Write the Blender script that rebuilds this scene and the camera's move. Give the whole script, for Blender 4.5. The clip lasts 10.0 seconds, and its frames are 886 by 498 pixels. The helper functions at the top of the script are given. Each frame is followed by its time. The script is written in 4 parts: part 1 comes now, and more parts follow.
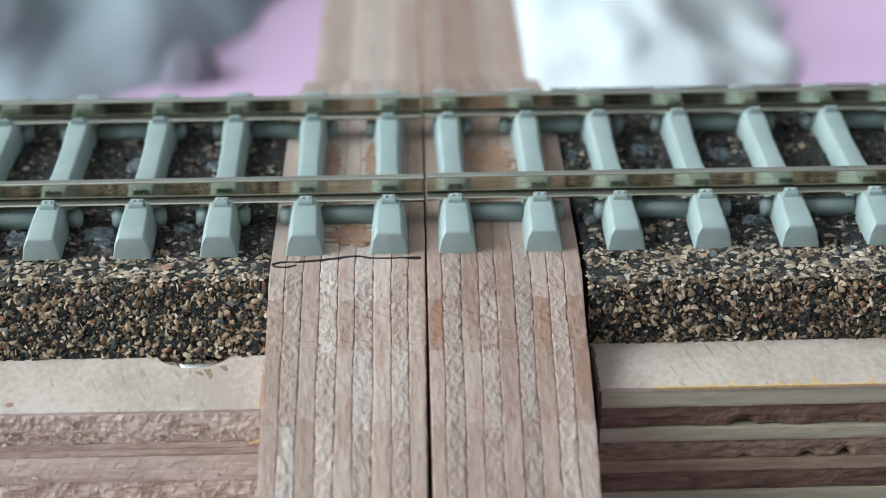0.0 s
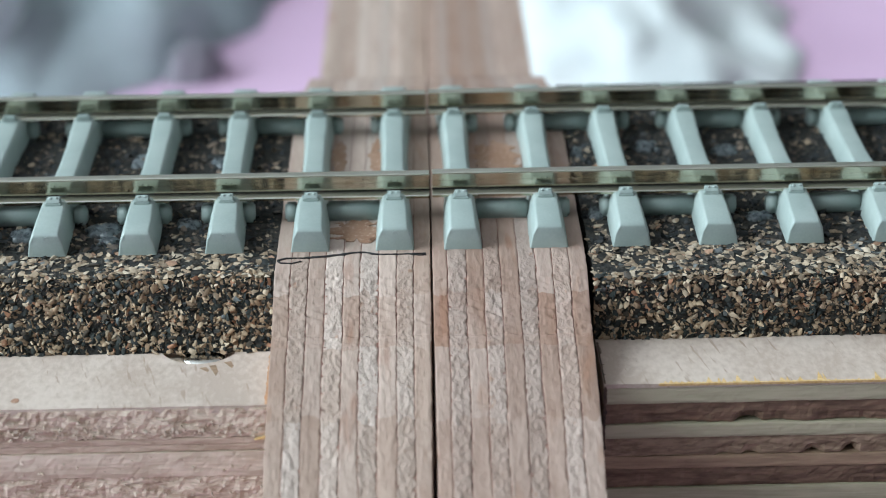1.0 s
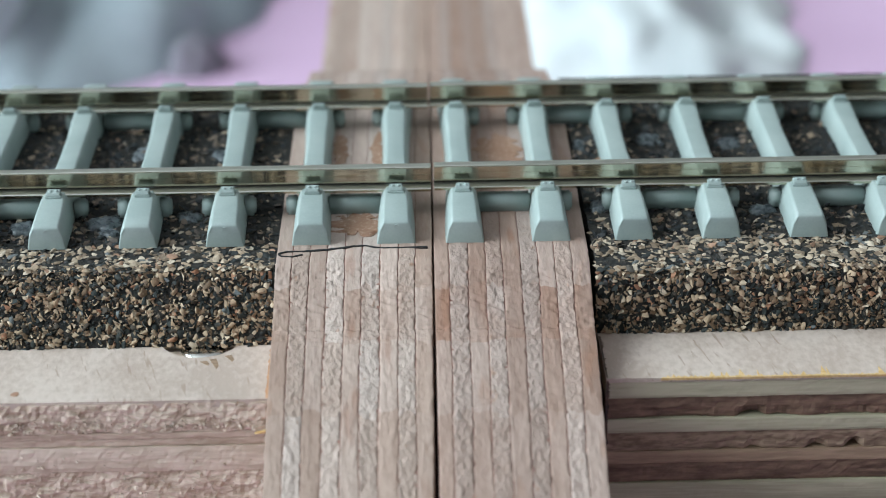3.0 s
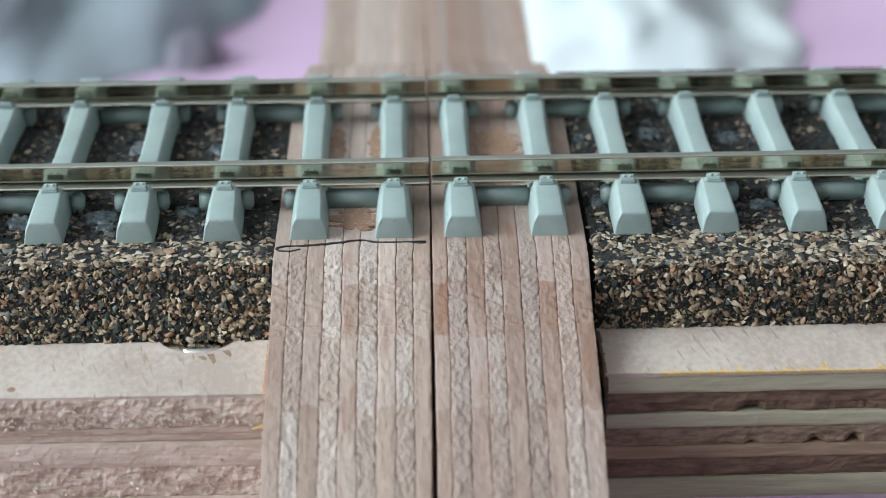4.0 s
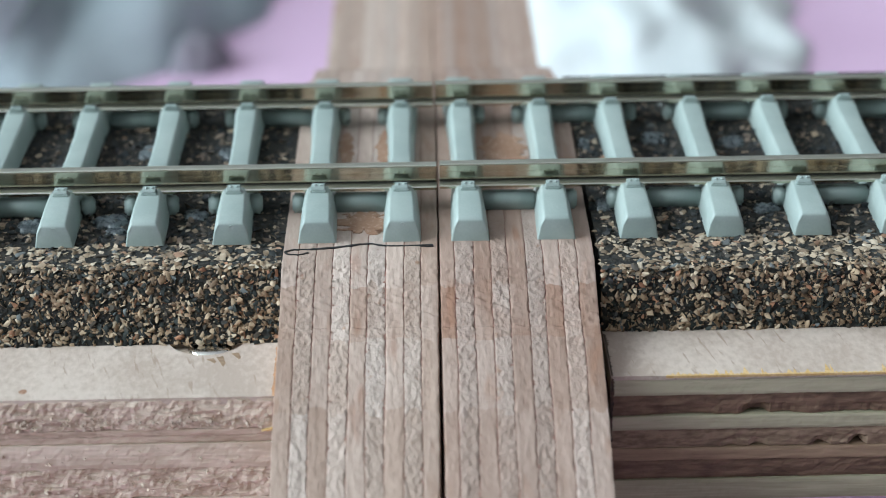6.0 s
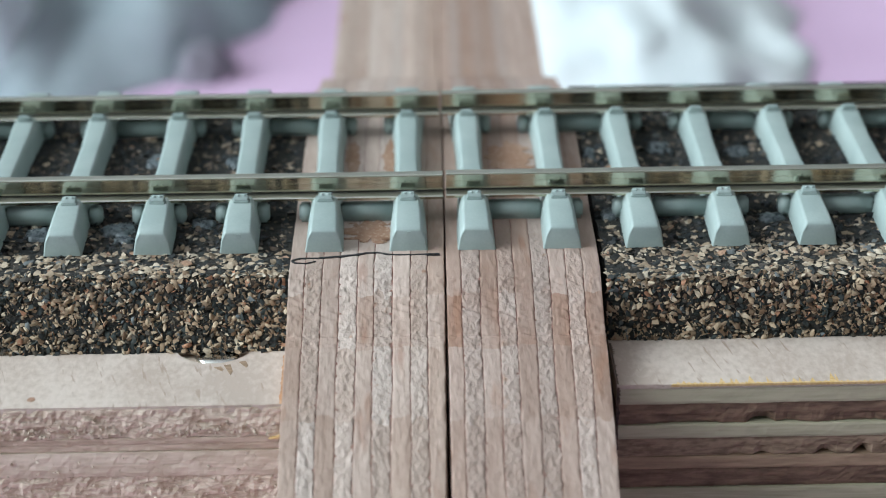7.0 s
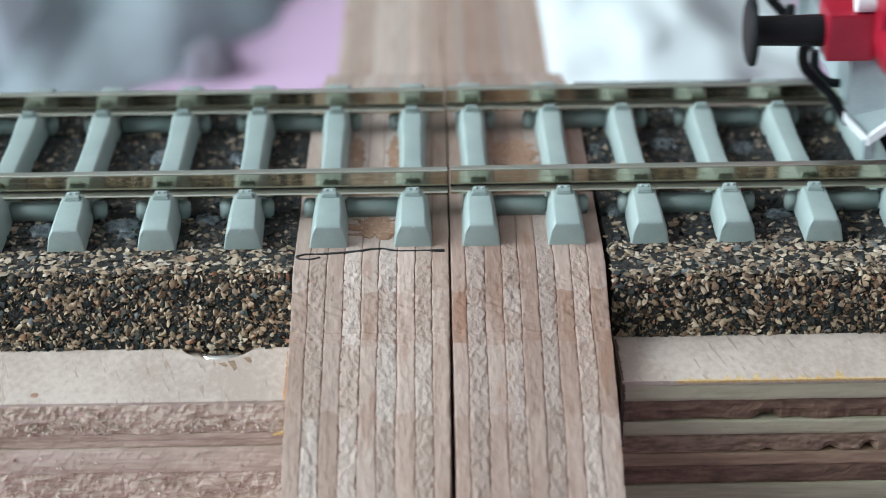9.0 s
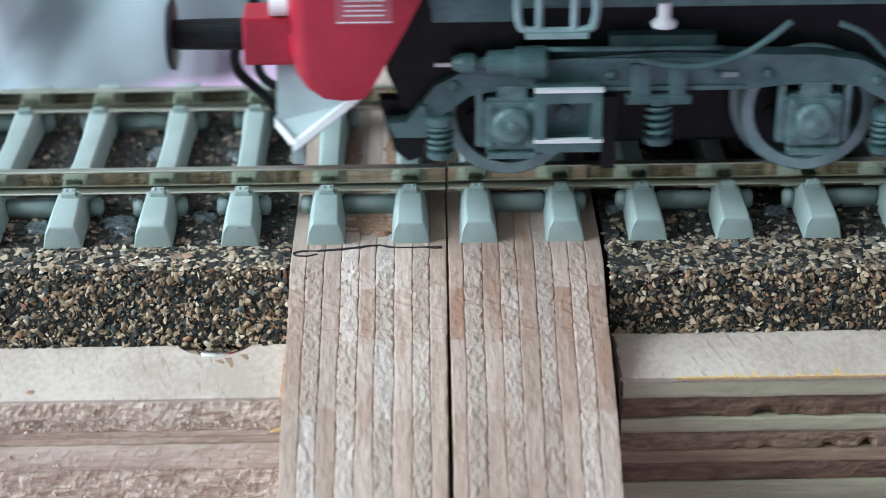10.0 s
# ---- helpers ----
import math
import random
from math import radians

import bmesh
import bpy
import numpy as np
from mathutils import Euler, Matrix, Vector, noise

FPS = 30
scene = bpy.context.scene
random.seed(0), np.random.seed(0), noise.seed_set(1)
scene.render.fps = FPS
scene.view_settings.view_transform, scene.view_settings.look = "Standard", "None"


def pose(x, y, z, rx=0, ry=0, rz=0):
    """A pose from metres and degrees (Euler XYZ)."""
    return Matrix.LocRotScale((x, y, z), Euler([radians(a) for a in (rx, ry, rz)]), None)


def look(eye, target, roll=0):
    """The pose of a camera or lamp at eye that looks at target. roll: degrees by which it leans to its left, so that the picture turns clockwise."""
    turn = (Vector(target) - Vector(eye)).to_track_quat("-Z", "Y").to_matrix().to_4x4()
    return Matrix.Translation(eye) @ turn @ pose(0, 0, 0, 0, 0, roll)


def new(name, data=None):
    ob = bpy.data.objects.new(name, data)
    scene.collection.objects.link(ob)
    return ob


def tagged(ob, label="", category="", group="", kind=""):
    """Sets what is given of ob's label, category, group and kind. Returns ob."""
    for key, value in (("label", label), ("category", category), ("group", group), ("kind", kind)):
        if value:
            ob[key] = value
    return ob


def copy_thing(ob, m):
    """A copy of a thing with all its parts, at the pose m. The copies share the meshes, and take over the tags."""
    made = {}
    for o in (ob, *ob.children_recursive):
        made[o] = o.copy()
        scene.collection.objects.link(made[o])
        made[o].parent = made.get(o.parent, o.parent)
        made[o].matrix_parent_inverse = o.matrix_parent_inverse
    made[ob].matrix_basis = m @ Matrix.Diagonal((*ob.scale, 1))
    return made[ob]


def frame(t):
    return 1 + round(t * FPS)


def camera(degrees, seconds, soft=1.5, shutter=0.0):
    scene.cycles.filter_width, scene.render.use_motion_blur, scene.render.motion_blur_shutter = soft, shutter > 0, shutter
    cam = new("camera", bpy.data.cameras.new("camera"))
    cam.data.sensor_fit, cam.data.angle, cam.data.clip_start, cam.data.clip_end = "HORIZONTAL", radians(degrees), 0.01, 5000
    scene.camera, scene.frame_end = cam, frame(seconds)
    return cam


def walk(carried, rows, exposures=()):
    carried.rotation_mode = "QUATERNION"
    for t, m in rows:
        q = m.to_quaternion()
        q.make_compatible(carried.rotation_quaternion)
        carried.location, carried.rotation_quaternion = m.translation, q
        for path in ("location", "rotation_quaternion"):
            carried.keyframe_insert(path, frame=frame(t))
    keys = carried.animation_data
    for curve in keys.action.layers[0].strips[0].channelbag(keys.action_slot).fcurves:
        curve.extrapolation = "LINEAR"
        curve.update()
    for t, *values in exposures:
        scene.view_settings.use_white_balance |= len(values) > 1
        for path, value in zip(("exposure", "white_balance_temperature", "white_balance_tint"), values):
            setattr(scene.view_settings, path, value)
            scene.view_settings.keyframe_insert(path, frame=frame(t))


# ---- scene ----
# ---- camera and its path ----
cam = camera(25.18, 10.0, soft=1.0, shutter=0.28)
cam.data.dof.use_dof, cam.data.dof.focus_distance, cam.data.dof.aperture_fstop = True, 0.152, 33.0
# seconds; x, y, z in millimetres; tilt, lean and turn in degrees
PATH = [
    (0, -2.15, -153.85, 68.6, 63.82, 0.379, -1.579),
    (0.5, -2.26, -154.11, 68.5, 63.831, 0.402, -1.515),
    (1, -2.15, -153.92, 68.46, 63.768, 0.447, -1.441),
    (1.5, -2.22, -153.73, 68.56, 63.644, 0.409, -1.421),
    (2, -2.32, -153.7, 68.46, 63.625, 0.392, -1.418),
    (2.5, -2.12, -153.64, 68.31, 63.619, 0.429, -1.348),
    (4, -2.13, -152.74, 67.79, 63.448, 0.396, -1.42),
    (4.5, -2.25, -152.85, 68.06, 63.34, 0.428, -1.386),
    (5, -2.25, -153.08, 68.09, 63.431, 0.429, -1.369),
    (5.5, -2.29, -153.46, 68.25, 63.457, 0.435, -1.347),
    (7, -2.68, -154.43, 68.85, 63.743, 0.397, -1.192),
    (7.5, -2.73, -154.51, 68.61, 63.857, 0.406, -1.141),
    (8, -2.78, -154.57, 68.83, 63.773, 0.4, -1.106),
    (8.5, -2.82, -154.53, 68.52, 63.828, 0.391, -1.084),
    (9, -2.65, -154.12, 68.34, 63.746, 0.414, -1.038),
    (9.5, -2.47, -153.87, 68.37, 63.628, 0.415, -1.023),
    (10, -2.72, -153.89, 67.97, 63.739, 0.36, -1.121),
]
walk(cam, [(t, pose(x / 1000, y / 1000, z / 1000, a, b, c)) for t, x, y, z, a, b, c in PATH],
     exposures=[(0, 0.02, 6400, 9), (8.8, 0.02, 6400, 9), (9.5, 0.18, 6250, 8), (10.0, 0.34, 6080, 6)])

# ---- world and light ----
world = bpy.data.worlds.new("sky")
scene.world = world
world.use_nodes = True
sky = world.node_tree.nodes.new("ShaderNodeTexSky")
sky.sky_type, sky.sun_disc = "NISHITA", False
sky.sun_elevation, sky.sun_rotation = radians(35), radians(250)
world.node_tree.links.new(sky.outputs[0], world.node_tree.nodes["Background"].inputs[0])
world.node_tree.nodes["Background"].inputs[1].default_value = 0.12


def window_light(name, at, toward, w, h, watts, colour):
    data = bpy.data.lights.new(name, "AREA")
    data.shape, data.size, data.size_y, data.energy, data.color = "RECTANGLE", w, h, watts, colour
    ob = new(name, data)
    ob.matrix_world = look(at, toward)
    return ob


# daylight of the window
window_light("daylight", (-1.55, -0.15, 0.95), (0, -0.15, 0.55), 1.8, 1.3, 70, (0.80, 0.945, 1.0))

# ---- materials ----
MATS = {}


def mat(name, lo, hi, scale=1500, stretch=(1, 1, 1), rough=(0.5, 0.7), metal=0.0, bump=0.2, fine=5000, vary=0.0,
        ramp=(0.35, 0.65), depth=0.0001, spots=None, spot_scale=800, spot_at=(0.28, 0.36), island=False, distort=0.0,
        fmix=0.45, spot_stretch=None, spot_turn=0.0, zones=0.0, brown=0.0):
    """Two-scale noise between two colours, with fine relief, own variation per piece, and spots."""
    m = bpy.data.materials.new(name)
    m.use_nodes = True
    nt = m.node_tree
    bsdf = nt.nodes["Principled BSDF"]
    bsdf.inputs["Metallic"].default_value = metal
    co = nt.nodes.new("ShaderNodeTexCoord")
    mp = nt.nodes.new("ShaderNodeMapping")
    mp.inputs["Scale"].default_value = stretch
    nt.links.new(co.outputs["Object"], mp.inputs["Vector"])
    vec = mp.outputs["Vector"]
    if vary:
        info = nt.nodes.new("ShaderNodeNewGeometry" if island else "ShaderNodeObjectInfo")
        rnd = info.outputs["Random Per Island" if island else "Random"]
        mul = nt.nodes.new("ShaderNodeMath")
        mul.operation = "MULTIPLY"
        mul.inputs[1].default_value = 0.37
        nt.links.new(rnd, mul.inputs[0])
        add = nt.nodes.new("ShaderNodeVectorMath")
        nt.links.new(vec, add.inputs[0])
        nt.links.new(mul.outputs[0], add.inputs[1])
        vec = add.outputs[0]
    big = nt.nodes.new("ShaderNodeTexNoise")
    big.inputs["Scale"].default_value, big.inputs["Detail"].default_value = scale, 5
    big.inputs["Distortion"].default_value = distort
    small = nt.nodes.new("ShaderNodeTexNoise")
    small.inputs["Scale"].default_value, small.inputs["Detail"].default_value = fine, 3
    for n in (big, small):
        nt.links.new(vec, n.inputs["Vector"])
    mixv = nt.nodes.new("ShaderNodeMath")
    mixv.operation = "MULTIPLY_ADD"
    mixv.inputs[1].default_value = fmix
    nt.links.new(small.outputs[0], mixv.inputs[0])
    nt.links.new(big.outputs[0], mixv.inputs[2])
    sub = nt.nodes.new("ShaderNodeMath")
    sub.operation = "SUBTRACT"
    sub.inputs[1].default_value = fmix / 2
    nt.links.new(mixv.outputs[0], sub.inputs[0])
    cr = nt.nodes.new("ShaderNodeValToRGB")
    cr.color_ramp.elements[0].position, cr.color_ramp.elements[1].position = ramp
    cr.color_ramp.elements[0].color, cr.color_ramp.elements[1].color = (*lo, 1), (*hi, 1)
    nt.links.new(sub.outputs[0], cr.inputs[0])
    col = cr.outputs[0]
    if spots:
        sp = nt.nodes.new("ShaderNodeTexNoise")
        sp.inputs["Scale"].default_value, sp.inputs["Detail"].default_value = spot_scale, 3
        nt.links.new(vec, sp.inputs["Vector"])
        if spot_stretch:
            m2 = nt.nodes.new("ShaderNodeMapping")
            m2.vector_type = "TEXTURE"
            m2.inputs["Scale"].default_value = [1 / k for k in spot_stretch]
            m2.inputs["Rotation"].default_value = (0, 0, radians(spot_turn))
            nt.links.new(co.outputs["Object"], m2.inputs["Vector"])
            nt.links.new(m2.outputs[0], sp.inputs["Vector"])
        r2 = nt.nodes.new("ShaderNodeValToRGB")
        r2.color_ramp.elements[0].position, r2.color_ramp.elements[1].position = spot_at
        r2.color_ramp.elements[0].color, r2.color_ramp.elements[1].color = (1, 1, 1, 1), (0, 0, 0, 1)
        nt.links.new(sp.outputs[0], r2.inputs[0])
        mx = nt.nodes.new("ShaderNodeMix")
        mx.data_type = "RGBA"
        mx.inputs["B"].default_value = (*spots, 1)
        nt.links.new(r2.outputs[0], mx.inputs["Factor"])
        nt.links.new(col, mx.inputs["A"])
        col = mx.outputs["Result"]
    if zones:
        # the profile was cut in several passes, each of which left its own tone on every ply
        xyz = nt.nodes.new("ShaderNodeSeparateXYZ")
        nt.links.new(co.outputs["Object"], xyz.inputs[0])
        wob = nt.nodes.new("ShaderNodeMath")
        wob.operation = "MULTIPLY_ADD"
        wob.inputs[1].default_value = 0.0026
        nt.links.new(big.outputs[0], wob.inputs[0])
        nt.links.new(xyz.outputs["Y"], wob.inputs[2])
        zr = nt.nodes.new("ShaderNodeMapRange")
        zr.inputs["From Min"].default_value, zr.inputs["From Max"].default_value = -0.0492, 0.0008
        nt.links.new(wob.outputs[0], zr.inputs["Value"])
        zc = nt.nodes.new("ShaderNodeValToRGB")
        zc.color_ramp.interpolation = "CONSTANT"
        cuts = [(0.0, 0.1), (0.22, 0.35), (0.36, 0.6), (0.495, 1.0), (0.597, 0.8)]
        while len(zc.color_ramp.elements) < len(cuts):
            zc.color_ramp.elements.new(0.5)
        for e, (p, v) in zip(zc.color_ramp.elements, cuts):
            e.position, e.color = p, (v, v, v, 1)
        nt.links.new(zr.outputs[0], zc.inputs[0])
        cb = nt.nodes.new("ShaderNodeCombineXYZ")
        nt.links.new(zc.outputs[0], cb.inputs[0])
        nt.links.new(rnd, cb.inputs[1])
        wn = nt.nodes.new("ShaderNodeTexWhiteNoise")
        wn.noise_dimensions = "2D"
        nt.links.new(cb.outputs[0], wn.inputs["Vector"])
        z2 = nt.nodes.new("ShaderNodeHueSaturation")
        v2 = nt.nodes.new("ShaderNodeMapRange")
        v2.inputs["To Min"].default_value, v2.inputs["To Max"].default_value = 1 - zones, 1 + 0.6 * zones
        s2 = nt.nodes.new("ShaderNodeMapRange")
        s2.inputs["To Min"].default_value, s2.inputs["To Max"].default_value = 1.15, 0.84
        for q, k in ((v2, "Value"), (s2, "Saturation")):
            nt.links.new(wn.outputs["Value"], q.inputs["Value"])
            nt.links.new(q.outputs[0], z2.inputs[k])
        nt.links.new(col, z2.inputs["Color"])
        col = z2.outputs[0]
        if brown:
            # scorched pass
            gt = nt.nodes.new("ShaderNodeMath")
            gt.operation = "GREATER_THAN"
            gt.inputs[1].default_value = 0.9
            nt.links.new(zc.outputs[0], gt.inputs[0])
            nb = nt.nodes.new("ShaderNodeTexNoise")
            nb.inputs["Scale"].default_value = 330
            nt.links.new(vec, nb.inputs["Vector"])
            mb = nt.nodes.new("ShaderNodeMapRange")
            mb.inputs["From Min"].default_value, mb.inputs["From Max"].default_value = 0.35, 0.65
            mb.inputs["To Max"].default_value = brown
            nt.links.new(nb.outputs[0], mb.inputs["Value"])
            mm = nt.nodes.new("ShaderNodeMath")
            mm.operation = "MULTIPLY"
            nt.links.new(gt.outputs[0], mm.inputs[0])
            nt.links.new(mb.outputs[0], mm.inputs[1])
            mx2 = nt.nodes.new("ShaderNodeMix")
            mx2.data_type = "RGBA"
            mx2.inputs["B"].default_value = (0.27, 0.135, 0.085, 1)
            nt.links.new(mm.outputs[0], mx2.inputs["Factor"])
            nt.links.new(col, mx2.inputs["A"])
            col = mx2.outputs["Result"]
    if vary:
        hsv = nt.nodes.new("ShaderNodeHueSaturation")
        mr = nt.nodes.new("ShaderNodeMapRange")
        mr.inputs["To Min"].default_value, mr.inputs["To Max"].default_value = 1 - vary, 1 + vary
        nt.links.new(rnd, mr.inputs["Value"])
        nt.links.new(mr.outputs[0], hsv.inputs["Value"])
        nt.links.new(col, hsv.inputs["Color"])
        col = hsv.outputs[0]
    nt.links.new(col, bsdf.inputs["Base Color"])
    rr = nt.nodes.new("ShaderNodeMapRange")
    rr.inputs["To Min"].default_value, rr.inputs["To Max"].default_value = rough
    nt.links.new(small.outputs[0], rr.inputs["Value"])
    nt.links.new(rr.outputs[0], bsdf.inputs["Roughness"])
    if bump:
        bp = nt.nodes.new("ShaderNodeBump")
        bp.inputs["Strength"].default_value, bp.inputs["Distance"].default_value = bump, depth
        nt.links.new(mixv.outputs[0], bp.inputs["Height"])
        nt.links.new(bp.outputs[0], bsdf.inputs["Normal"])
    MATS[name] = m
    return m


def chips_mat(name, stops):
    """Cork crumbs: tan, brown, near-black and a few reddish ones, one colour a crumb."""
    m = mat(name, (0.75, 0.75, 0.75), (1, 1, 1), 2500, rough=(0.75, 0.95), bump=0.4, fine=7000)
    nt = m.node_tree
    bsdf = nt.nodes["Principled BSDF"]
    geo = nt.nodes.new("ShaderNodeNewGeometry")
    cr = nt.nodes.new("ShaderNodeValToRGB")
    cr.color_ramp.interpolation = "CONSTANT"
    while len(cr.color_ramp.elements) < len(stops):
        cr.color_ramp.elements.new(0.5)
    for e, (p, c) in zip(cr.color_ramp.elements, stops):
        e.position, e.color = p, (*c, 1)
    nt.links.new(geo.outputs["Random Per Island"], cr.inputs[0])
    mx = nt.nodes.new("ShaderNodeMix")
    mx.data_type, mx.blend_type = "RGBA", "MULTIPLY"
    mx.inputs["Factor"].default_value = 1
    old = bsdf.inputs["Base Color"].links[0].from_socket
    nt.links.new(old, mx.inputs["A"])
    nt.links.new(cr.outputs[0], mx.inputs["B"])
    nt.links.new(mx.outputs["Result"], bsdf.inputs["Base Color"])
    return m


PLY_LONG = dict(scale=420, stretch=(1, 0.22, 0.22), rough=(0.55, 0.8), bump=0.75, fine=2600, vary=0.11, depth=0.00014, spots=(0.36, 0.22, 0.165), spot_scale=560, spot_at=(0.30, 0.40), ramp=(0.25, 0.75),
                fmix=0.75, zones=0.17, distort=0.8)
PLY_END = dict(scale=1000, stretch=(1, 0.6, 0.6), rough=(0.65, 0.9), bump=0.8, fine=3000, vary=0.10, depth=0.00025, spots=(0.37, 0.235, 0.175), spot_scale=1300, spot_at=(0.26, 0.33), distort=0.4,
               ramp=(0.2, 0.8), fmix=0.7, zones=0.15)
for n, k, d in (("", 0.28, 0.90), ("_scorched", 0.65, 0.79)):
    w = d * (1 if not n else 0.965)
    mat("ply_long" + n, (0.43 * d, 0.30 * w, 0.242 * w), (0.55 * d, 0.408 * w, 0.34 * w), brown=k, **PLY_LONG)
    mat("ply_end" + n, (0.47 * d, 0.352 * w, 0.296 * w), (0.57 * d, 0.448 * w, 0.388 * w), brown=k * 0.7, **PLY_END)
mat("glue_line", (0.17, 0.075, 0.06), (0.30, 0.155, 0.12), 2500, rough=(0.6, 0.8))
mat("board_face", (0.46, 0.365, 0.31), (0.59, 0.49, 0.43), 350, (0.6, 0.35, 1), (0.55, 0.8), bump=0.5, fine=3400, fmix=0.8,
    spots=(0.38, 0.285, 0.23), spot_scale=2100, spot_at=(0.30, 0.37), spot_stretch=(1, 0.12, 1), spot_turn=14)
mat("layer_tan", (0.40, 0.30, 0.228), (0.56, 0.442, 0.355), 700, (0.15, 1, 1), (0.6, 0.8), bump=0.6, fine=3600, fmix=0.8)
mat("layer_rough", (0.44, 0.335, 0.255), (0.68, 0.56, 0.46), 900, (0.35, 1, 1), (0.65, 0.9), bump=1.0, fine=3000, depth=0.0003, distort=1.0, fmix=0.9)
mat("layer_smooth", (0.50, 0.40, 0.315), (0.67, 0.56, 0.465), 700, (0.15, 1, 1), (0.6, 0.8), bump=0.6, fine=3600, fmix=0.8)
mat("layer_dark", (0.10, 0.056, 0.037), (0.23, 0.142, 0.096), 600, (0.2, 1, 1), (0.6, 0.85), bump=0.5, fine=3200, fmix=0.8)
mat("layer_pale", (0.345, 0.315, 0.215), (0.475, 0.435, 0.31), 700, (0.06, 1, 1), (0.5, 0.75), bump=0.15, fine=4500, fmix=0.7)
mat("layer_mid", (0.25, 0.165, 0.108), (0.39, 0.268, 0.18), 700, (0.1, 1, 1), (0.6, 0.8), bump=0.6, fine=3600, fmix=0.8)
mat("layer_torn", (0.18, 0.116, 0.077), (0.34, 0.24, 0.168), 900, (0.3, 1, 1), (0.65, 0.9), bump=0.7, fine=3000, fmix=0.9)
# head rubbed bright, caught light painted on foot and ends, shade in the groove
mat("rail_polish_glint", (0.66, 0.66, 0.58), (0.82, 0.82, 0.74), 900, (0.05, 1, 1), (0.32, 0.45), metal=1.0, bump=0.1, fine=4000)
mat("rail_groove_shade", (0.012, 0.010, 0.008), (0.04, 0.03, 0.022), 2500, rough=(0.8, 0.95), bump=0.3)
mat("wood_fibre", (0.48, 0.38, 0.30), (0.70, 0.60, 0.50), 1800, rough=(0.6, 0.8), bump=0.3, fine=6000, vary=0.15, island=True)
mat("cork_core", (0.007, 0.008, 0.008), (0.035, 0.03, 0.025), 1500, rough=(0.85, 1.0), bump=1.0, fine=3500, depth=0.0003)
chips_mat("cork_crumb", [(0.0, (0.017, 0.02, 0.019)), (0.17, (0.032, 0.038, 0.035)), (0.34, (0.075, 0.06, 0.045)), (0.43, (0.20, 0.13, 0.08)), (0.54, (0.36, 0.245, 0.155)),
                         (0.68, (0.47, 0.345, 0.23)), (0.84, (0.60, 0.48, 0.35)), (0.94, (0.38, 0.19, 0.11)), (0.975, (0.15, 0.165, 0.165))])
chips_mat("cork_flake", [(0.0, (0.03, 0.034, 0.034)), (0.18, (0.085, 0.072, 0.06)), (0.30, (0.22, 0.16, 0.11)), (0.42, (0.37, 0.275, 0.19)), (0.60, (0.47, 0.37, 0.27)),
                         (0.80, (0.56, 0.465, 0.36)), (0.93, (0.37, 0.22, 0.145)), (0.97, (0.16, 0.17, 0.17))])
# crumbs between the sleepers: dirt, and the shade there put into the colours
chips_mat("cork_dirt_shade", [(0.0, (0.022, 0.026, 0.03)), (0.35, (0.045, 0.046, 0.048)), (0.60, (0.10, 0.08, 0.066)), (0.78, (0.18, 0.135, 0.105)), (0.92, (0.29, 0.215, 0.16))])
mat("dried_glue", (0.045, 0.055, 0.062), (0.14, 0.16, 0.172), 900, rough=(0.18, 0.4), bump=0.6, fine=2600, depth=0.0002, fmix=0.7)
mat("sleeper_plastic", (0.31, 0.375, 0.362), (0.36, 0.425, 0.408), 300, rough=(0.36, 0.5), bump=0.12, fine=5000, vary=0.03)
mat("nickel_silver", (0.46, 0.44, 0.34), (0.58, 0.555, 0.45), 500, (0.25, 1, 1), (0.07, 0.16), 1.0, bump=0.03, fine=3000,
    spots=(0.40, 0.35, 0.24), spot_scale=700, spot_at=(0.33, 0.45))
mat("brown_glue_shade", (0.32, 0.18, 0.12), (0.41, 0.255, 0.185), 300, rough=(0.15, 0.35), bump=0.3, fine=3000, fmix=0.8)
mat("ink", (0.008, 0.008, 0.01), (0.02, 0.02, 0.022), 2000, rough=(0.4, 0.6))
# brown of the dirt, darkened to hold the plate's shade too
mat("dirt_and_shade", (0.035, 0.021, 0.015), (0.12, 0.075, 0.052), 1200, rough=(0.6, 0.85), bump=0.5, fine=3000, fmix=0.8)
mat("rust_stain", (0.40, 0.20, 0.10), (0.55, 0.32, 0.19), 1500, rough=(0.5, 0.7), fmix=0.8)
mat("orange_stain", (0.58, 0.37, 0.14), (0.70, 0.50, 0.26), 2500, rough=(0.5, 0.7))
mat("chrome", (0.70, 0.68, 0.64), (0.82, 0.80, 0.76), 400, rough=(0.12, 0.22), metal=1.0, bump=0.05)
mat("pink_cloth", (0.57, 0.375, 0.54), (0.66, 0.45, 0.63), 12, rough=(0.85, 0.95), bump=0.3, fine=1200, depth=0.0005)
mat("grey_cloth", (0.17, 0.21, 0.235), (0.40, 0.46, 0.50), 16, rough=(0.85, 0.95), bump=0.3, fine=900, depth=0.0005, distort=0.5)
mat("dark_cloth", (0.16, 0.15, 0.18), (0.26, 0.245, 0.285), 30, rough=(0.85, 0.95), bump=0.3, fine=900, depth=0.0005)
mat("pale_blue_cloth", (0.46, 0.56, 0.60), (0.60, 0.69, 0.72), 30, rough=(0.8, 0.95), bump=0.4, fine=600, depth=0.001)
mat("white_cloth", (0.66, 0.71, 0.73), (0.78, 0.82, 0.83), 30, rough=(0.8, 0.95), bump=0.5, fine=500, depth=0.001)
mat("ceiling_paint", (0.78, 0.78, 0.77), (0.84, 0.84, 0.83), 3, rough=(0.8, 0.9), bump=0.1, fine=150, depth=0.001)
mat("wall_paint", (0.32, 0.32, 0.31), (0.37, 0.37, 0.355), 3, rough=(0.8, 0.9), bump=0.1, fine=150, depth=0.001)
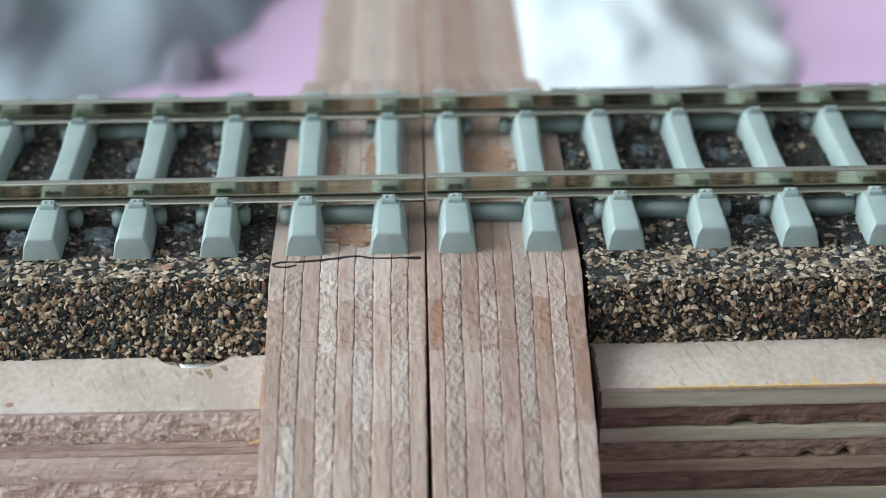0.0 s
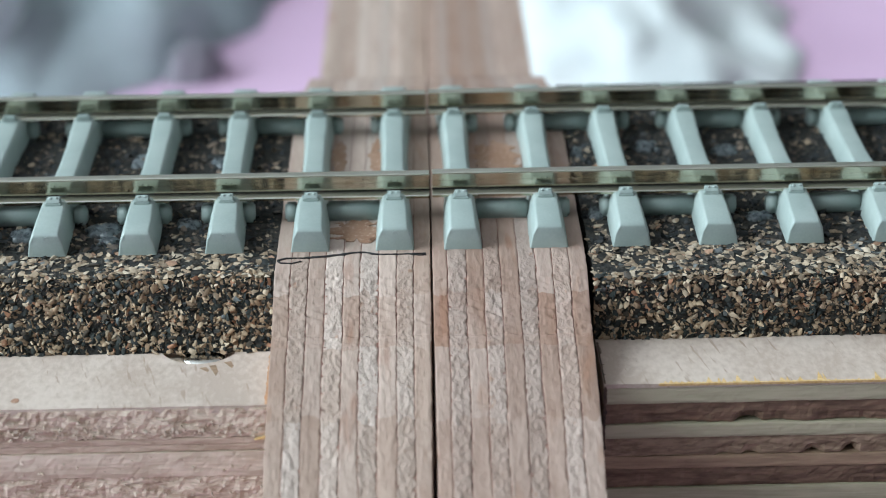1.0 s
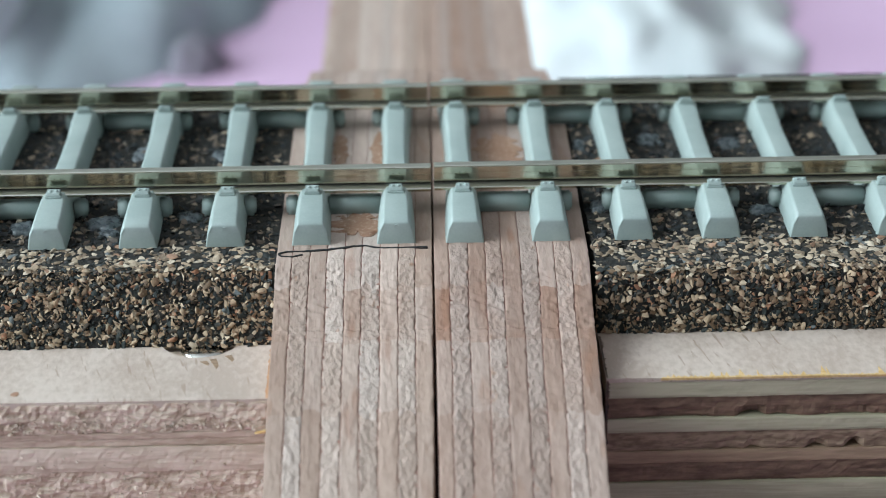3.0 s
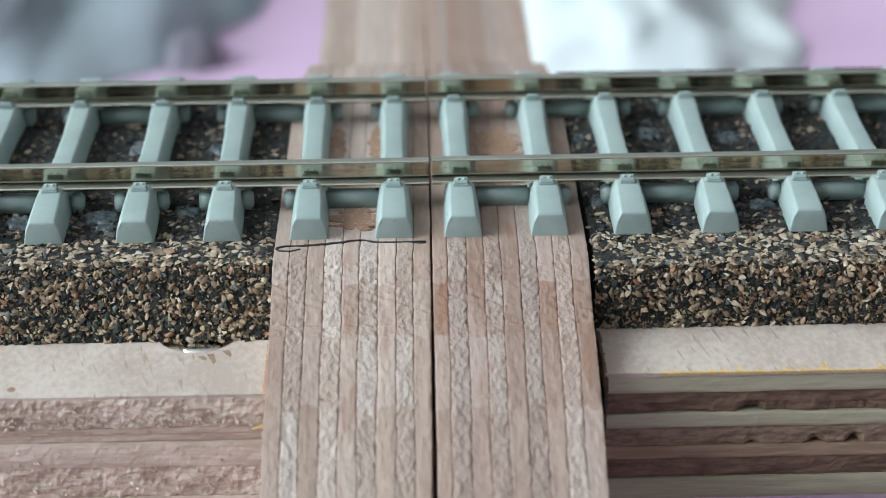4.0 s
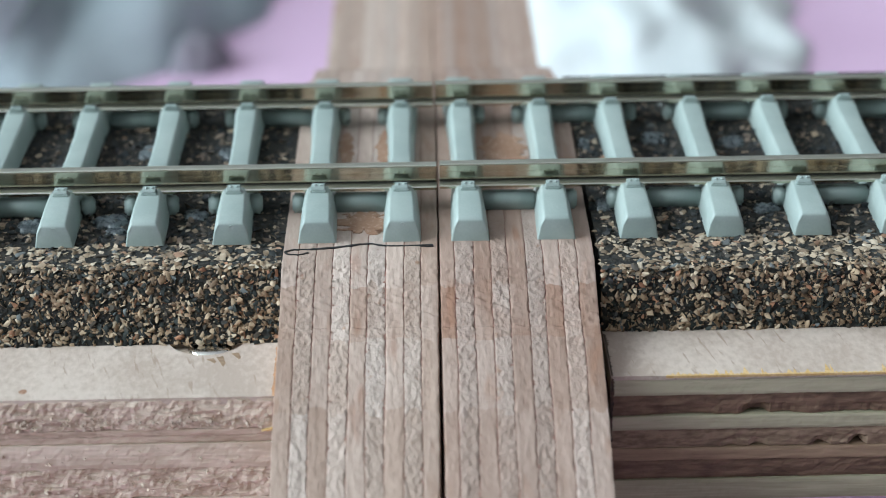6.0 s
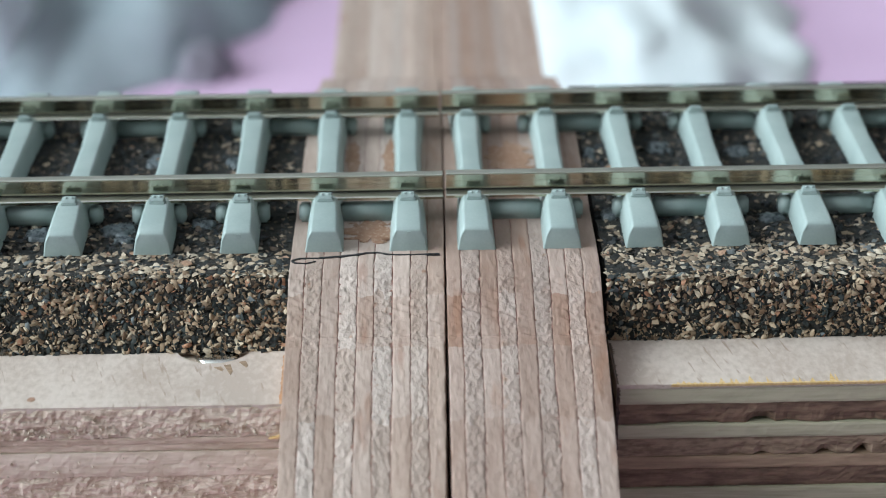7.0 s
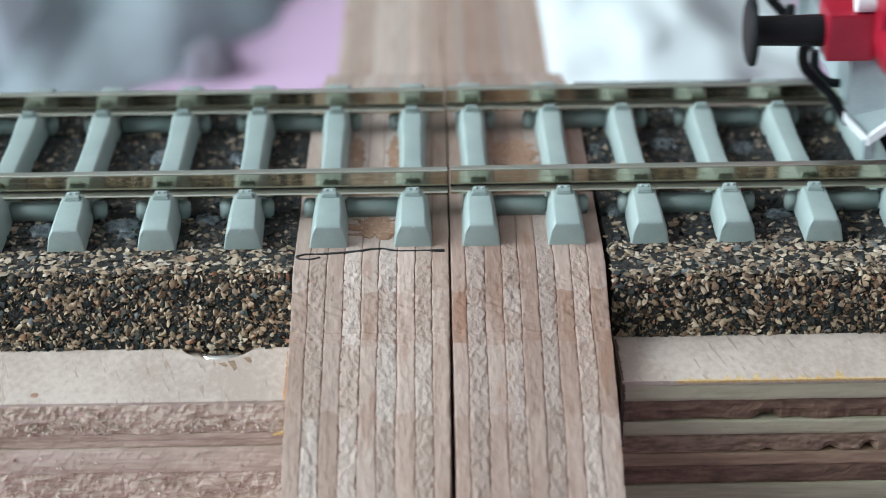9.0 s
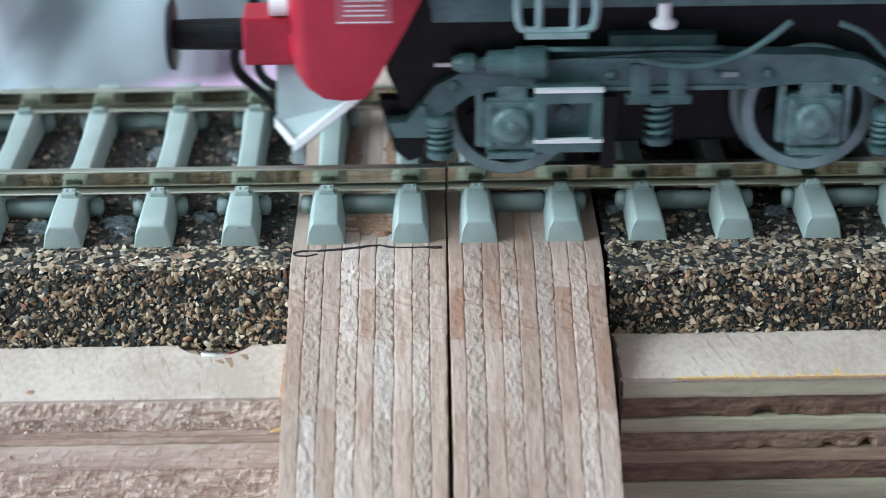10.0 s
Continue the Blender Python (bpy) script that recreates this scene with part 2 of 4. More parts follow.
mat("floor_wood", (0.22, 0.13, 0.08), (0.34, 0.21, 0.13), 6, (0.2, 1, 1), (0.4, 0.6), bump=0.1, fine=120, depth=0.001)
mat("red_paint", (0.30, 0.008, 0.024), (0.37, 0.014, 0.034), 300, rough=(0.28, 0.38), bump=0.08, fine=4000)
mat("pale_red_paint", (0.40, 0.085, 0.11), (0.46, 0.11, 0.135), 300, rough=(0.3, 0.4), bump=0.08, fine=4000)
mat("black_plastic", (0.005, 0.006, 0.007), (0.012, 0.014, 0.016), 500, rough=(0.35, 0.5), bump=0.1)
MATS["black_plastic"].node_tree.nodes["Principled BSDF"].inputs["Specular IOR Level"].default_value = 0.2
mat("bogie_grey", (0.052, 0.105, 0.108), (0.092, 0.165, 0.168), 400, rough=(0.38, 0.52), bump=0.2, fine=4000)
mat("axle_grey", (0.075, 0.14, 0.143), (0.15, 0.235, 0.235), 900, rough=(0.35, 0.5), bump=0.4, fine=3000)
mat("plough_grey", (0.27, 0.34, 0.35), (0.33, 0.40, 0.41), 400, rough=(0.4, 0.5), bump=0.1)
# white of lettering and small parts, also of glints painted on edges
mat("white_paint_and_glint", (0.74, 0.76, 0.78), (0.82, 0.84, 0.85), 600, rough=(0.4, 0.5), bump=0.1)
mat("wheel_steel", (0.20, 0.30, 0.31), (0.28, 0.385, 0.395), 500, rough=(0.3, 0.42), metal=0.0, bump=0.1)

# ---- mesh helpers, in millimetres ----
MM = 0.001


def mesh_of(name, bm, material, smooth=False, bevel=0.0, segs=2):
    if bevel:
        bmesh.ops.bevel(bm, geom=bm.edges[:], offset=bevel, segments=segs, profile=0.6, affect="EDGES", clamp_overlap=True)
    bmesh.ops.recalc_face_normals(bm, faces=bm.faces[:])
    bmesh.ops.scale(bm, vec=(MM, MM, MM), verts=bm.verts[:])
    me = bpy.data.meshes.new(name)
    bm.to_mesh(me)
    bm.free()
    me.materials.append(MATS[material])
    if smooth:
        for p in me.polygons:
            p.use_smooth = True
    return me


def part(name, bm, material, parent=None, label="", smooth=False, bevel=0.0, segs=2):
    ob = new(name, bm if isinstance(bm, bpy.types.Mesh) else mesh_of(name, bm, material, smooth, bevel, segs))
    ob.parent = parent
    if label:
        tagged(ob, label)
    return ob


def box(x0, x1, y0, y1, z0, z1, bm=None):
    bm = bm or bmesh.new()
    v = [bm.verts.new((x, y, z)) for z in (z0, z1) for x, y in ((x0, y0), (x1, y0), (x1, y1), (x0, y1))]
    for f in ((3, 2, 1, 0), (4, 5, 6, 7), (0, 1, 5, 4), (1, 2, 6, 5), (2, 3, 7, 6), (3, 0, 4, 7)):
        bm.faces.new([v[i] for i in f])
    return bm


def prism(outline, axis, a, b, bm=None):
    """An outline of two coordinates pulled along axis 0, 1 or 2 from a to b."""
    bm = bm or bmesh.new()

    def at(p, s):
        c = list(p)
        c.insert(axis, s)
        return bm.verts.new(c)
    lo, hi = [at(p, a) for p in outline], [at(p, b) for p in outline]
    n = len(outline)
    bm.faces.new(lo[::-1])
    bm.faces.new(hi)
    for i in range(n):
        bm.faces.new((lo[i], lo[(i + 1) % n], hi[(i + 1) % n], hi[i]))
    return bm


def lathe(rings, axis, centre, n=24, bm=None, ring=False):
    """Rings of (place along the axis, radius) about an axis through centre; ends closed, or joined into a ring."""
    bm = bm or bmesh.new()
    loops = []
    for s, r in rings:
        loop = []
        for k in range(n):
            a = 2 * math.pi * k / n
            c = [r * math.cos(a), r * math.sin(a)]
            c.insert(axis, s)
            loop.append(bm.verts.new([c[i] + (centre[i] if i != axis else 0) for i in range(3)]))
        loops.append(loop)
    for p, q in zip(loops, loops[1:]):
        for k in range(n):
            bm.faces.new((p[k], p[(k + 1) % n], q[(k + 1) % n], q[k]))
    if ring:
        p, q = loops[-1], loops[0]
        for k in range(n):
            bm.faces.new((p[k], p[(k + 1) % n], q[(k + 1) % n], q[k]))
    else:
        bm.faces.new(loops[0][::-1])
        bm.faces.new(loops[-1])
    return bm


def tube(points, r, n=8, bm=None, sub=8):
    """A round cord through points, smoothed."""
    bm = bm or bmesh.new()
    pts = [Vector(p) for p in points]
    path = []
    for i in range(len(pts) - 1):
        p0, p1, p2, p3 = pts[max(i - 1, 0)], pts[i], pts[i + 1], pts[min(i + 2, len(pts) - 1)]
        for k in range(sub):
            t = k / sub
            path.append(0.5 * (2 * p1 + (p2 - p0) * t + (2 * p0 - 5 * p1 + 4 * p2 - p3) * t * t + (3 * p1 - p0 - 3 * p2 + p3) * t ** 3))
    path.append(pts[-1])
    loops = []
    for i, p in enumerate(path):
        d = (path[min(i + 1, len(path) - 1)] - path[max(i - 1, 0)]).normalized()
        side = d.orthogonal().normalized() if not loops else (last - d * last.dot(d)).normalized()
        last = side
        up = d.cross(side)
        loops.append([bm.verts.new(p + r * (math.cos(2 * math.pi * k / n) * side + math.sin(2 * math.pi * k / n) * up)) for k in range(n)])
    for p, q in zip(loops, loops[1:]):
        for k in range(n):
            bm.faces.new((p[k], p[(k + 1) % n], q[(k + 1) % n], q[k]))
    bm.faces.new(loops[0][::-1])
    bm.faces.new(loops[-1])
    return bm


def thing(name, label, category, group="", at=(0, 0, 0)):
    ob = new(name)
    ob.empty_display_size = 0.005
    ob.location = [c * MM for c in at]
    return tagged(ob, label, category, group)


def nz(*c):
    return noise.noise(Vector(c))


# ---- room ----
BED_Z = -75.0


def build_room():
    X0, X1, Y0, Y1, Z0, Z1 = -1600, 2400, -2000, 2000, -675, 1800
    part("floor", box(X0 - 100, X1 + 100, Y0 - 100, Y1 + 100, Z0 - 50, Z0), "floor_wood")
    part("ceiling", box(X0 - 100, X1 + 100, Y0 - 100, Y1 + 100, Z1, Z1 + 80), "ceiling_paint")
    part("wall_south", box(X0, X1, Y0 - 100, Y0, Z0, Z1), "wall_paint")
    part("wall_east", box(X1, X1 + 100, Y0 - 100, Y1 + 100, Z0, Z1), "wall_paint")
    # west wall with the window opening
    bm = bmesh.new()
    for a in ((Y0 - 100, -1050, Z0, Z1), (750, Y1 + 100, Z0, Z1), (-1050, 750, Z0, 280), (-1050, 750, 1600, Z1)):
        box(X0 - 100, X0, *a, bm)
    part("wall_west", bm, "wall_paint")
    part("wall_north", box(X0, X1, Y1, Y1 + 100, Z0, Z1), "wall_paint")
    for n in ("floor", "ceiling", "wall_south", "wall_east", "wall_west", "wall_north"):
        tagged(bpy.data.objects[n], kind="structure")
    # bed with its lilac sheet
    bed = thing("bed", "low bed covered with a smooth lilac-pink sheet", "bed")
    part("bed_base", box(-700, 1100, -600, 900, Z0, BED_Z - 60), "floor_wood", bed)
    bm = bmesh.new()
    bmesh.ops.create_grid(bm, x_segments=90, y_segments=75, size=1)
    for v in bm.verts:
        v.co = Vector((200 + 915 * v.co.x, 150 + 765 * v.co.y, 0))
        v.co.z = BED_Z - 0.5 - 1.2 * abs(nz(v.co.x / 60, v.co.y / 40, 3))
    top = bm.faces[:]
    ret = bmesh.ops.extrude_face_region(bm, geom=top)
    for v in [g for g in ret["geom"] if isinstance(g, bmesh.types.BMVert)]:
        v.co.z = BED_Z - 60
    part("bed_sheet", bm, "pink_cloth", bed, "lilac-pink cotton sheet", smooth=True)


def heap(name, label, category, material, cx, cy, rx, ry, h, seed, turn=0.0, fold=1.0, hollow=None, parent=None):
    """A crumpled soft heap that lies on the sheet."""
    bm = bmesh.new()
    bmesh.ops.create_grid(bm, x_segments=70, y_segments=56, size=1)
    c, s = math.cos(radians(turn)), math.sin(radians(turn))
    for v in bm.verts:
        u, w = v.co.x, v.co.y
        k = max(abs(u), abs(w))
        if k > 0:
            d = math.hypot(u, w) / k
            u, w = u / d, w / d
        rad = math.hypot(u, w)
        edge = 1 + 0.18 * nz(3 * u, 3 * w, seed)
        rise = max(0.0, 1 - rad ** 3)
        fo = abs(math.sin(4.5 * u + 3 * nz(1.6 * u, 1.6 * w, seed + 5))) * 0.35 + 0.45 * nz(2.2 * u, 2.6 * w, seed + 9) + 0.12 * nz(8 * u, 8 * w, seed)
        z = h * rise * (0.75 + fold * 0.5 * fo)
        if hollow:
            z *= 1 - 0.97 * math.exp(-((u - hollow[0]) ** 2 + (w - hollow[1]) ** 2) / hollow[2] ** 2)
        x, y = rx * u * edge, ry * w * edge
        v.co = Vector((cx + c * x - s * y, cy + s * x + c * y, BED_Z - 1.0 + max(0.0, z)))
    ret = bmesh.ops.extrude_face_region(bm, geom=bm.faces[:])
    for v in [g for g in ret["geom"] if isinstance(g, bmesh.types.BMVert)]:
        v.co.z = BED_Z - 2.0
    ob = part(name, bm, material, parent, smooth=True)
    tagged(ob, label, category)
    return ob


# ---- the two module ends ----
PROFILE = [(-110, -13.2), (-54, -13.0), (-47, -11.6), (-39.5, -8.5), (-32, -4.9), (-26.2, -2.95), (-24.2, -2.55), (-19.3, -0.25), (-18.2, 0.0),
           (18.2, 0.0), (19.3, -0.25), (24, -2.3), (33.5, -5.0), (37.5, -6.0), (39, -11.5), (48, -12.6), (54, -13.0), (110, -13.2)]


def profile(y):
    return float(np.interp(y, [p[0] for p in PROFILE], [p[1] for p in PROFILE]))


def ply_mesh(b0, b1, seed, long_grain, tone="", touch=(0.0, 0.0)):
    """One ply of an end plate: b0(y) and b1(y) are its sides, its top follows the plate's profile."""
    ys = np.r_[np.arange(-110, -46, 3.0), np.arange(-46, -25.4, 0.17), np.arange(-25.4, -18.3, 0.12), np.arange(-18.3, -14, 0.3), np.arange(-14, 20, 0.8), np.arange(20, 56, 1.0), np.arange(56, 111, 3.0)]
    verts, faces = [], []
    prof = (0.0, 0.04, 0.14, 0.27, 0.39, 0.5, 0.61, 0.73, 0.86, 0.96, 1.0)
    lift = 0.04 * nz(seed, 2.5, 7)
    for y in ys:
        z0 = profile(y)
        x0, x1 = b0(y), b1(y)
        verts.append((x0 - touch[0], y, -75.0))
        verts.append((x0 - touch[0], y, z0 - 1.6))
        for i, u in enumerate(prof):
            x = x0 + (x1 - x0) * u
            # one pass of the saw bit a little deeper and left its slanting score marks
            yb = y + 0.25 * nz(1.3 * x, seed, 5) + 0.12 * nz(5 * x, seed, 6)
            band = min(1.0, max(0.0, (yb + 24.35) / 0.18)) * min(1.0, max(0.0, (-18.7 - yb) / 0.4))
            sawn = band if band > 0.02 else (0.7 if y < -24.2 else 0.2)
            rough = 1.25 if not long_grain else 0.8
            dz = lift - 0.10 * band + sawn * rough * (0.07 * nz(1.5 * x, 1.9 * y, seed) + 0.07 * nz(3.6 * x, 4.2 * y + 2 * x, seed + 3) + 0.085 * nz(6.5 * x, 8 * y + 3 * x, seed + 6))
            if band > 0.3:
                dz += 0.09 * math.sin(9 * (y + 0.4 * x)) * max(0.0, nz(0.5 * x, 0.7 * y, 20) + 0.1)
            if y < -24.5 and not long_grain:
                # pits in the end grain
                dz -= 0.28 * max(0.0, nz(2.6 * x, 2.9 * y, seed + 30) - 0.33)
            if i in (0, len(prof) - 1):
                dz -= 0.015 + 0.04 * max(0.0, nz(y * 1.7, seed, x0))
            verts.append((x, y, z0 + dz))
        verts.append((x1 + touch[1], y, z0 - 1.6))
        verts.append((x1 + touch[1], y, -75.0))
    n = len(prof) + 4
    for j in range(len(ys) - 1):
        for i in range(n - 1):
            a = j * n + i
            faces.append((a, a + 1, a + n + 1, a + n))
        faces.append((j * n + n - 1, j * n, j * n + n, j * n + 2 * n - 1))
    faces.append(tuple(range(n))[::-1])
    faces.append(tuple((len(ys) - 1) * n + i for i in range(n)))
    me = bpy.data.meshes.new("ply")
    me.from_pydata([(x * MM, y * MM, z * MM) for x, y, z in verts], [], [f[::-1] for f in faces])
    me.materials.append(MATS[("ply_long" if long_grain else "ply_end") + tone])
    me.polygons.foreach_set("use_smooth", [True] * len(me.polygons))
    me.set_sharp_from_angle(angle=radians(60))
    return me


def end_plate(x0, x1, seed, label, bounds, tone=""):
    plate = thing("end_plate", label, "wood panel", "module end plates")
    n = len(bounds) - 1

    def side(i):
        base = x0 + (x1 - x0) * bounds[i]
        amp = 0.03 if i in (0, n) else 0.09
        if (i == n and x1 < 1) or (i == 0 and x0 > -1):
            amp = 0.055

        def f(y):
            gape = (0.0075 if x1 < 1 else -0.0075) * max(0, -18 - y) if amp == 0.055 else 0
            return base + amp * (nz(0.16 * y, seed + 3.7 * i, 1) + 0.5 * nz(0.6 * y, seed + 1.3 * i, 4) + 0.35 * nz(2.1 * y, seed + 2.1 * i, 8)) - gape
        return f
    def film(y, i):
        return 0.034 + 0.026 * nz(1.6 * y, 5.1 * i, seed)
    for i in range(n):
        a, b = side(i), side(i + 1)
        part("ply", ply_mesh(lambda y, a=a, i=i: a(y) + film(y, i), lambda y, b=b, i=i: b(y) - film(y, i + 1), seed + i, i % 2 == 0, tone, (0.14 if x0 > -1 and i == 0 else 0, 0.14 if x1 < 1 and i == n - 1 else 0)), "", plate)
    # glue film between the plies, a little below their tops
    outline = [(-109.5, -74.5)] + [(y, z - (0.17 if -24.6 < y < -18.5 else 0.055)) for y, z in [(-109.5, -13.2)] + sorted(PROFILE[1:-1] + [(y, profile(y)) for y in (-24.7, -24.5, -18.6, -18.4)]) + [(109.5, -13.2)]] + [(109.5, -74.5)]
    for i in range(1, n):
        c = x0 + (x1 - x0) * bounds[i]
        part("glue_film", prism(outline, 0, c - 0.2, c + 0.2), "glue_line", plate)
    return plate


def stain(plate, cx, cy, rx, ry, seed):
    """A thin brown smear: dried glue, and once shade painted beside a sleeper."""
    pts = [(cx + rx * (1 + 0.8 * nz(4 * math.cos(a), 4 * math.sin(a), seed) + 0.4 * nz(9 * math.cos(a), 9 * math.sin(a), seed)) * math.cos(a), cy + ry * (1 + 0.6 * nz(5 * math.cos(a), 5 * math.sin(a), seed + 4)) * math.sin(a))
           for a in [2 * math.pi * k / 56 for k in range(56)]]
    part("glue_smear", prism(pts, 2, -0.15, 0.06), "brown_glue_shade", plate, "brown smear of dried glue and painted shade")


def glue_blob(bed, cx, cy, rx, ry, h, seed):
    """A glossy lump of dried glue that seeped out beside a sleeper."""
    bm = bmesh.new()
    rings = [[bm.verts.new((cx + rx * k * (1 + 0.6 * nz(2 * math.cos(a), 2 * math.sin(a), seed)) * math.cos(a), cy + ry * k * (1 + 0.6 * nz(2 * math.sin(a), 2 * math.cos(a), seed)) * math.sin(a),
                             z + 0.28 * nz(5 * k * math.cos(a), 5 * k * math.sin(a), seed))) for a in [2 * math.pi * q / 20 for q in range(20)]]
             for k, z in ((1.0, -0.35), (0.95, -0.12), (0.8, 0.4 * h), (0.55, 0.7 * h), (0.25, 0.75 * h))]
    for p, q in zip(rings, rings[1:]):
        for k in range(20):
            bm.faces.new((p[k], p[(k + 1) % 20], q[(k + 1) % 20], q[k]))
    bm.faces.new(rings[0][::-1])
    bm.faces.new(rings[-1])
    part("dried_glue", bm, "dried_glue", bed, "glossy bluish lump of dried glue", smooth=True)


def ink_line(plate):
    """The pen stroke drawn across the plate in front of the sleepers, with its loop."""
    pts = [(-10.0, -16.6), (-10.7, -16.95), (-11.6, -16.85), (-11.85, -16.4), (-11.2, -16.05), (-9.8, -16.05), (-8.2, -15.85), (-6.9, -15.55), (-5.8, -15.2),
           (-5.2, -15.15), (-4.2, -15.55), (-3.0, -15.6), (-1.6, -15.55), (-0.2, -15.45)]
    bm = bmesh.new()
    strokes = [(pts, 0.10), ([(x, y + 0.09) for x, y in pts[5:9]], 0.06), ([(-1.7, -15.6), (-0.9, -15.78), (-0.25, -15.72)], 0.035)]
    for path, half in strokes:
        P = [Vector((x, y - 0.3, 0)) for x, y in path]
        rows = []
        for a, b in zip(P, P[1:]):
            side = Vector((a.y - b.y, b.x - a.x, 0)).normalized()
            for k in range(8):
                c = a.lerp(b, k / 8)
                w = half * (0.75 + 0.55 * nz(3.1 * c.x, 2 * c.y, half) + 0.3 * nz(9 * c.x, 1, 2))
                off = 0.05 * nz(2.3 * c.x, 4, 1)
                rows.append([bm.verts.new((c.x + side.x * q, c.y + side.y * q + off, z)) for q, z in ((-w, -0.1), (-w, 0.07), (-0.3 * w, 0.095), (0.4 * w, 0.095), (w, 0.07), (w, -0.1))])
        for a, b in zip(rows, rows[1:]):
            for k in range(6):
                bm.faces.new((a[k], a[(k + 1) % 6], b[(k + 1) % 6], b[k]))
        bm.faces.new(rows[0])
        bm.faces.new(rows[-1][::-1])
    part("pen_line", bm, "ink", plate, "uneven black pen stroke")


# ---- trackbed boards ----
def rough_layer(x0, x1, yf, yb, z0, z1, seed, amp, torn=(), back=None):
    """One plywood layer with an uneven front edge and wavy borders; torn: (x, half width, height) of fibres torn out below."""
    bm = bmesh.new()
    xs = np.r_[np.arange(x0, max(x0, -42), 12.0), np.arange(max(x0, -42), min(x1, 42), 0.3), np.arange(min(x1, 42), x1, 12.0), [x1]]
    zs = np.linspace(z0 + 0.03, z1, 7)
    rows = []
    for x in xs:
        front = []
        lift = sum(h * max(0.0, 1 - ((x - c) / w) ** 2) * (1 + 0.6 * nz(2.5 * x, seed, 3)) for c, w, h in torn)
        wave = 0.05 * nz(0.25 * x, seed, 9)
        for k, z in enumerate(zs):
            z = z + (lift * (1 - k / 6) if lift else 0) + (wave if k == 0 else 0)
            d = (0.9 * lift / 0.4 if k < 3 and lift else 0) + amp * (nz(0.8 * x, 2.2 * z, seed) + 0.8 * nz(2.6 * x, 3.0 * z, seed + 4))
            if k in (0, len(zs) - 1):
                d += 0.05
            front.append(bm.verts.new((x, yf + d, z)))
        rows.append([bm.verts.new((x, yb, z0 + 0.03))] + front + [bm.verts.new((x, yb, z1 if back is None else back))])
    n = len(rows[0])
    for a, b in zip(rows, rows[1:]):
        for k in range(n):
            bm.faces.new((a[k], a[(k + 1) % n], b[(k + 1) % n], b[k]))
    bm.faces.new(rows[0])
    bm.faces.new(rows[-1][::-1])
    return bm


def top_layer(x0, x1, yf, ymid, yb, z0, z1, hole):
    """The face layer, with the round countersink bitten into it at the edge of the cork."""
    front = []
    for x in np.arange(max(x0, -60), min(x1, 60), 0.5):
        front.append((float(x), yf + 0.06 * nz(0.9 * x, 5, 2) + 0.03 * nz(3 * x, 5, 2)))
    front = [(x0, yf)] + [p for p in front if x0 < p[0] < x1] + [(x1, yf)]
    back = [(x1, ymid)]
    if hole:
        hx, hy, r = hole
        half = math.sqrt(r * r - (ymid - hy) ** 2)
        a0 = math.atan2(ymid - hy, half)
        for k in range(19):
            a = a0 + (-math.pi - 2 * a0) * k / 18
            wob = 1 + 0.05 * nz(2 * k, 1, 1)
            back.append((hx + r * wob * math.cos(a), hy + r * wob * math.sin(a)))
    back.append((x0, ymid))
    bm = prism(front + back, 2, z0, z1)
    box(x0, x1, ymid + 0.01, yb, z0, z1, bm)
    return bm


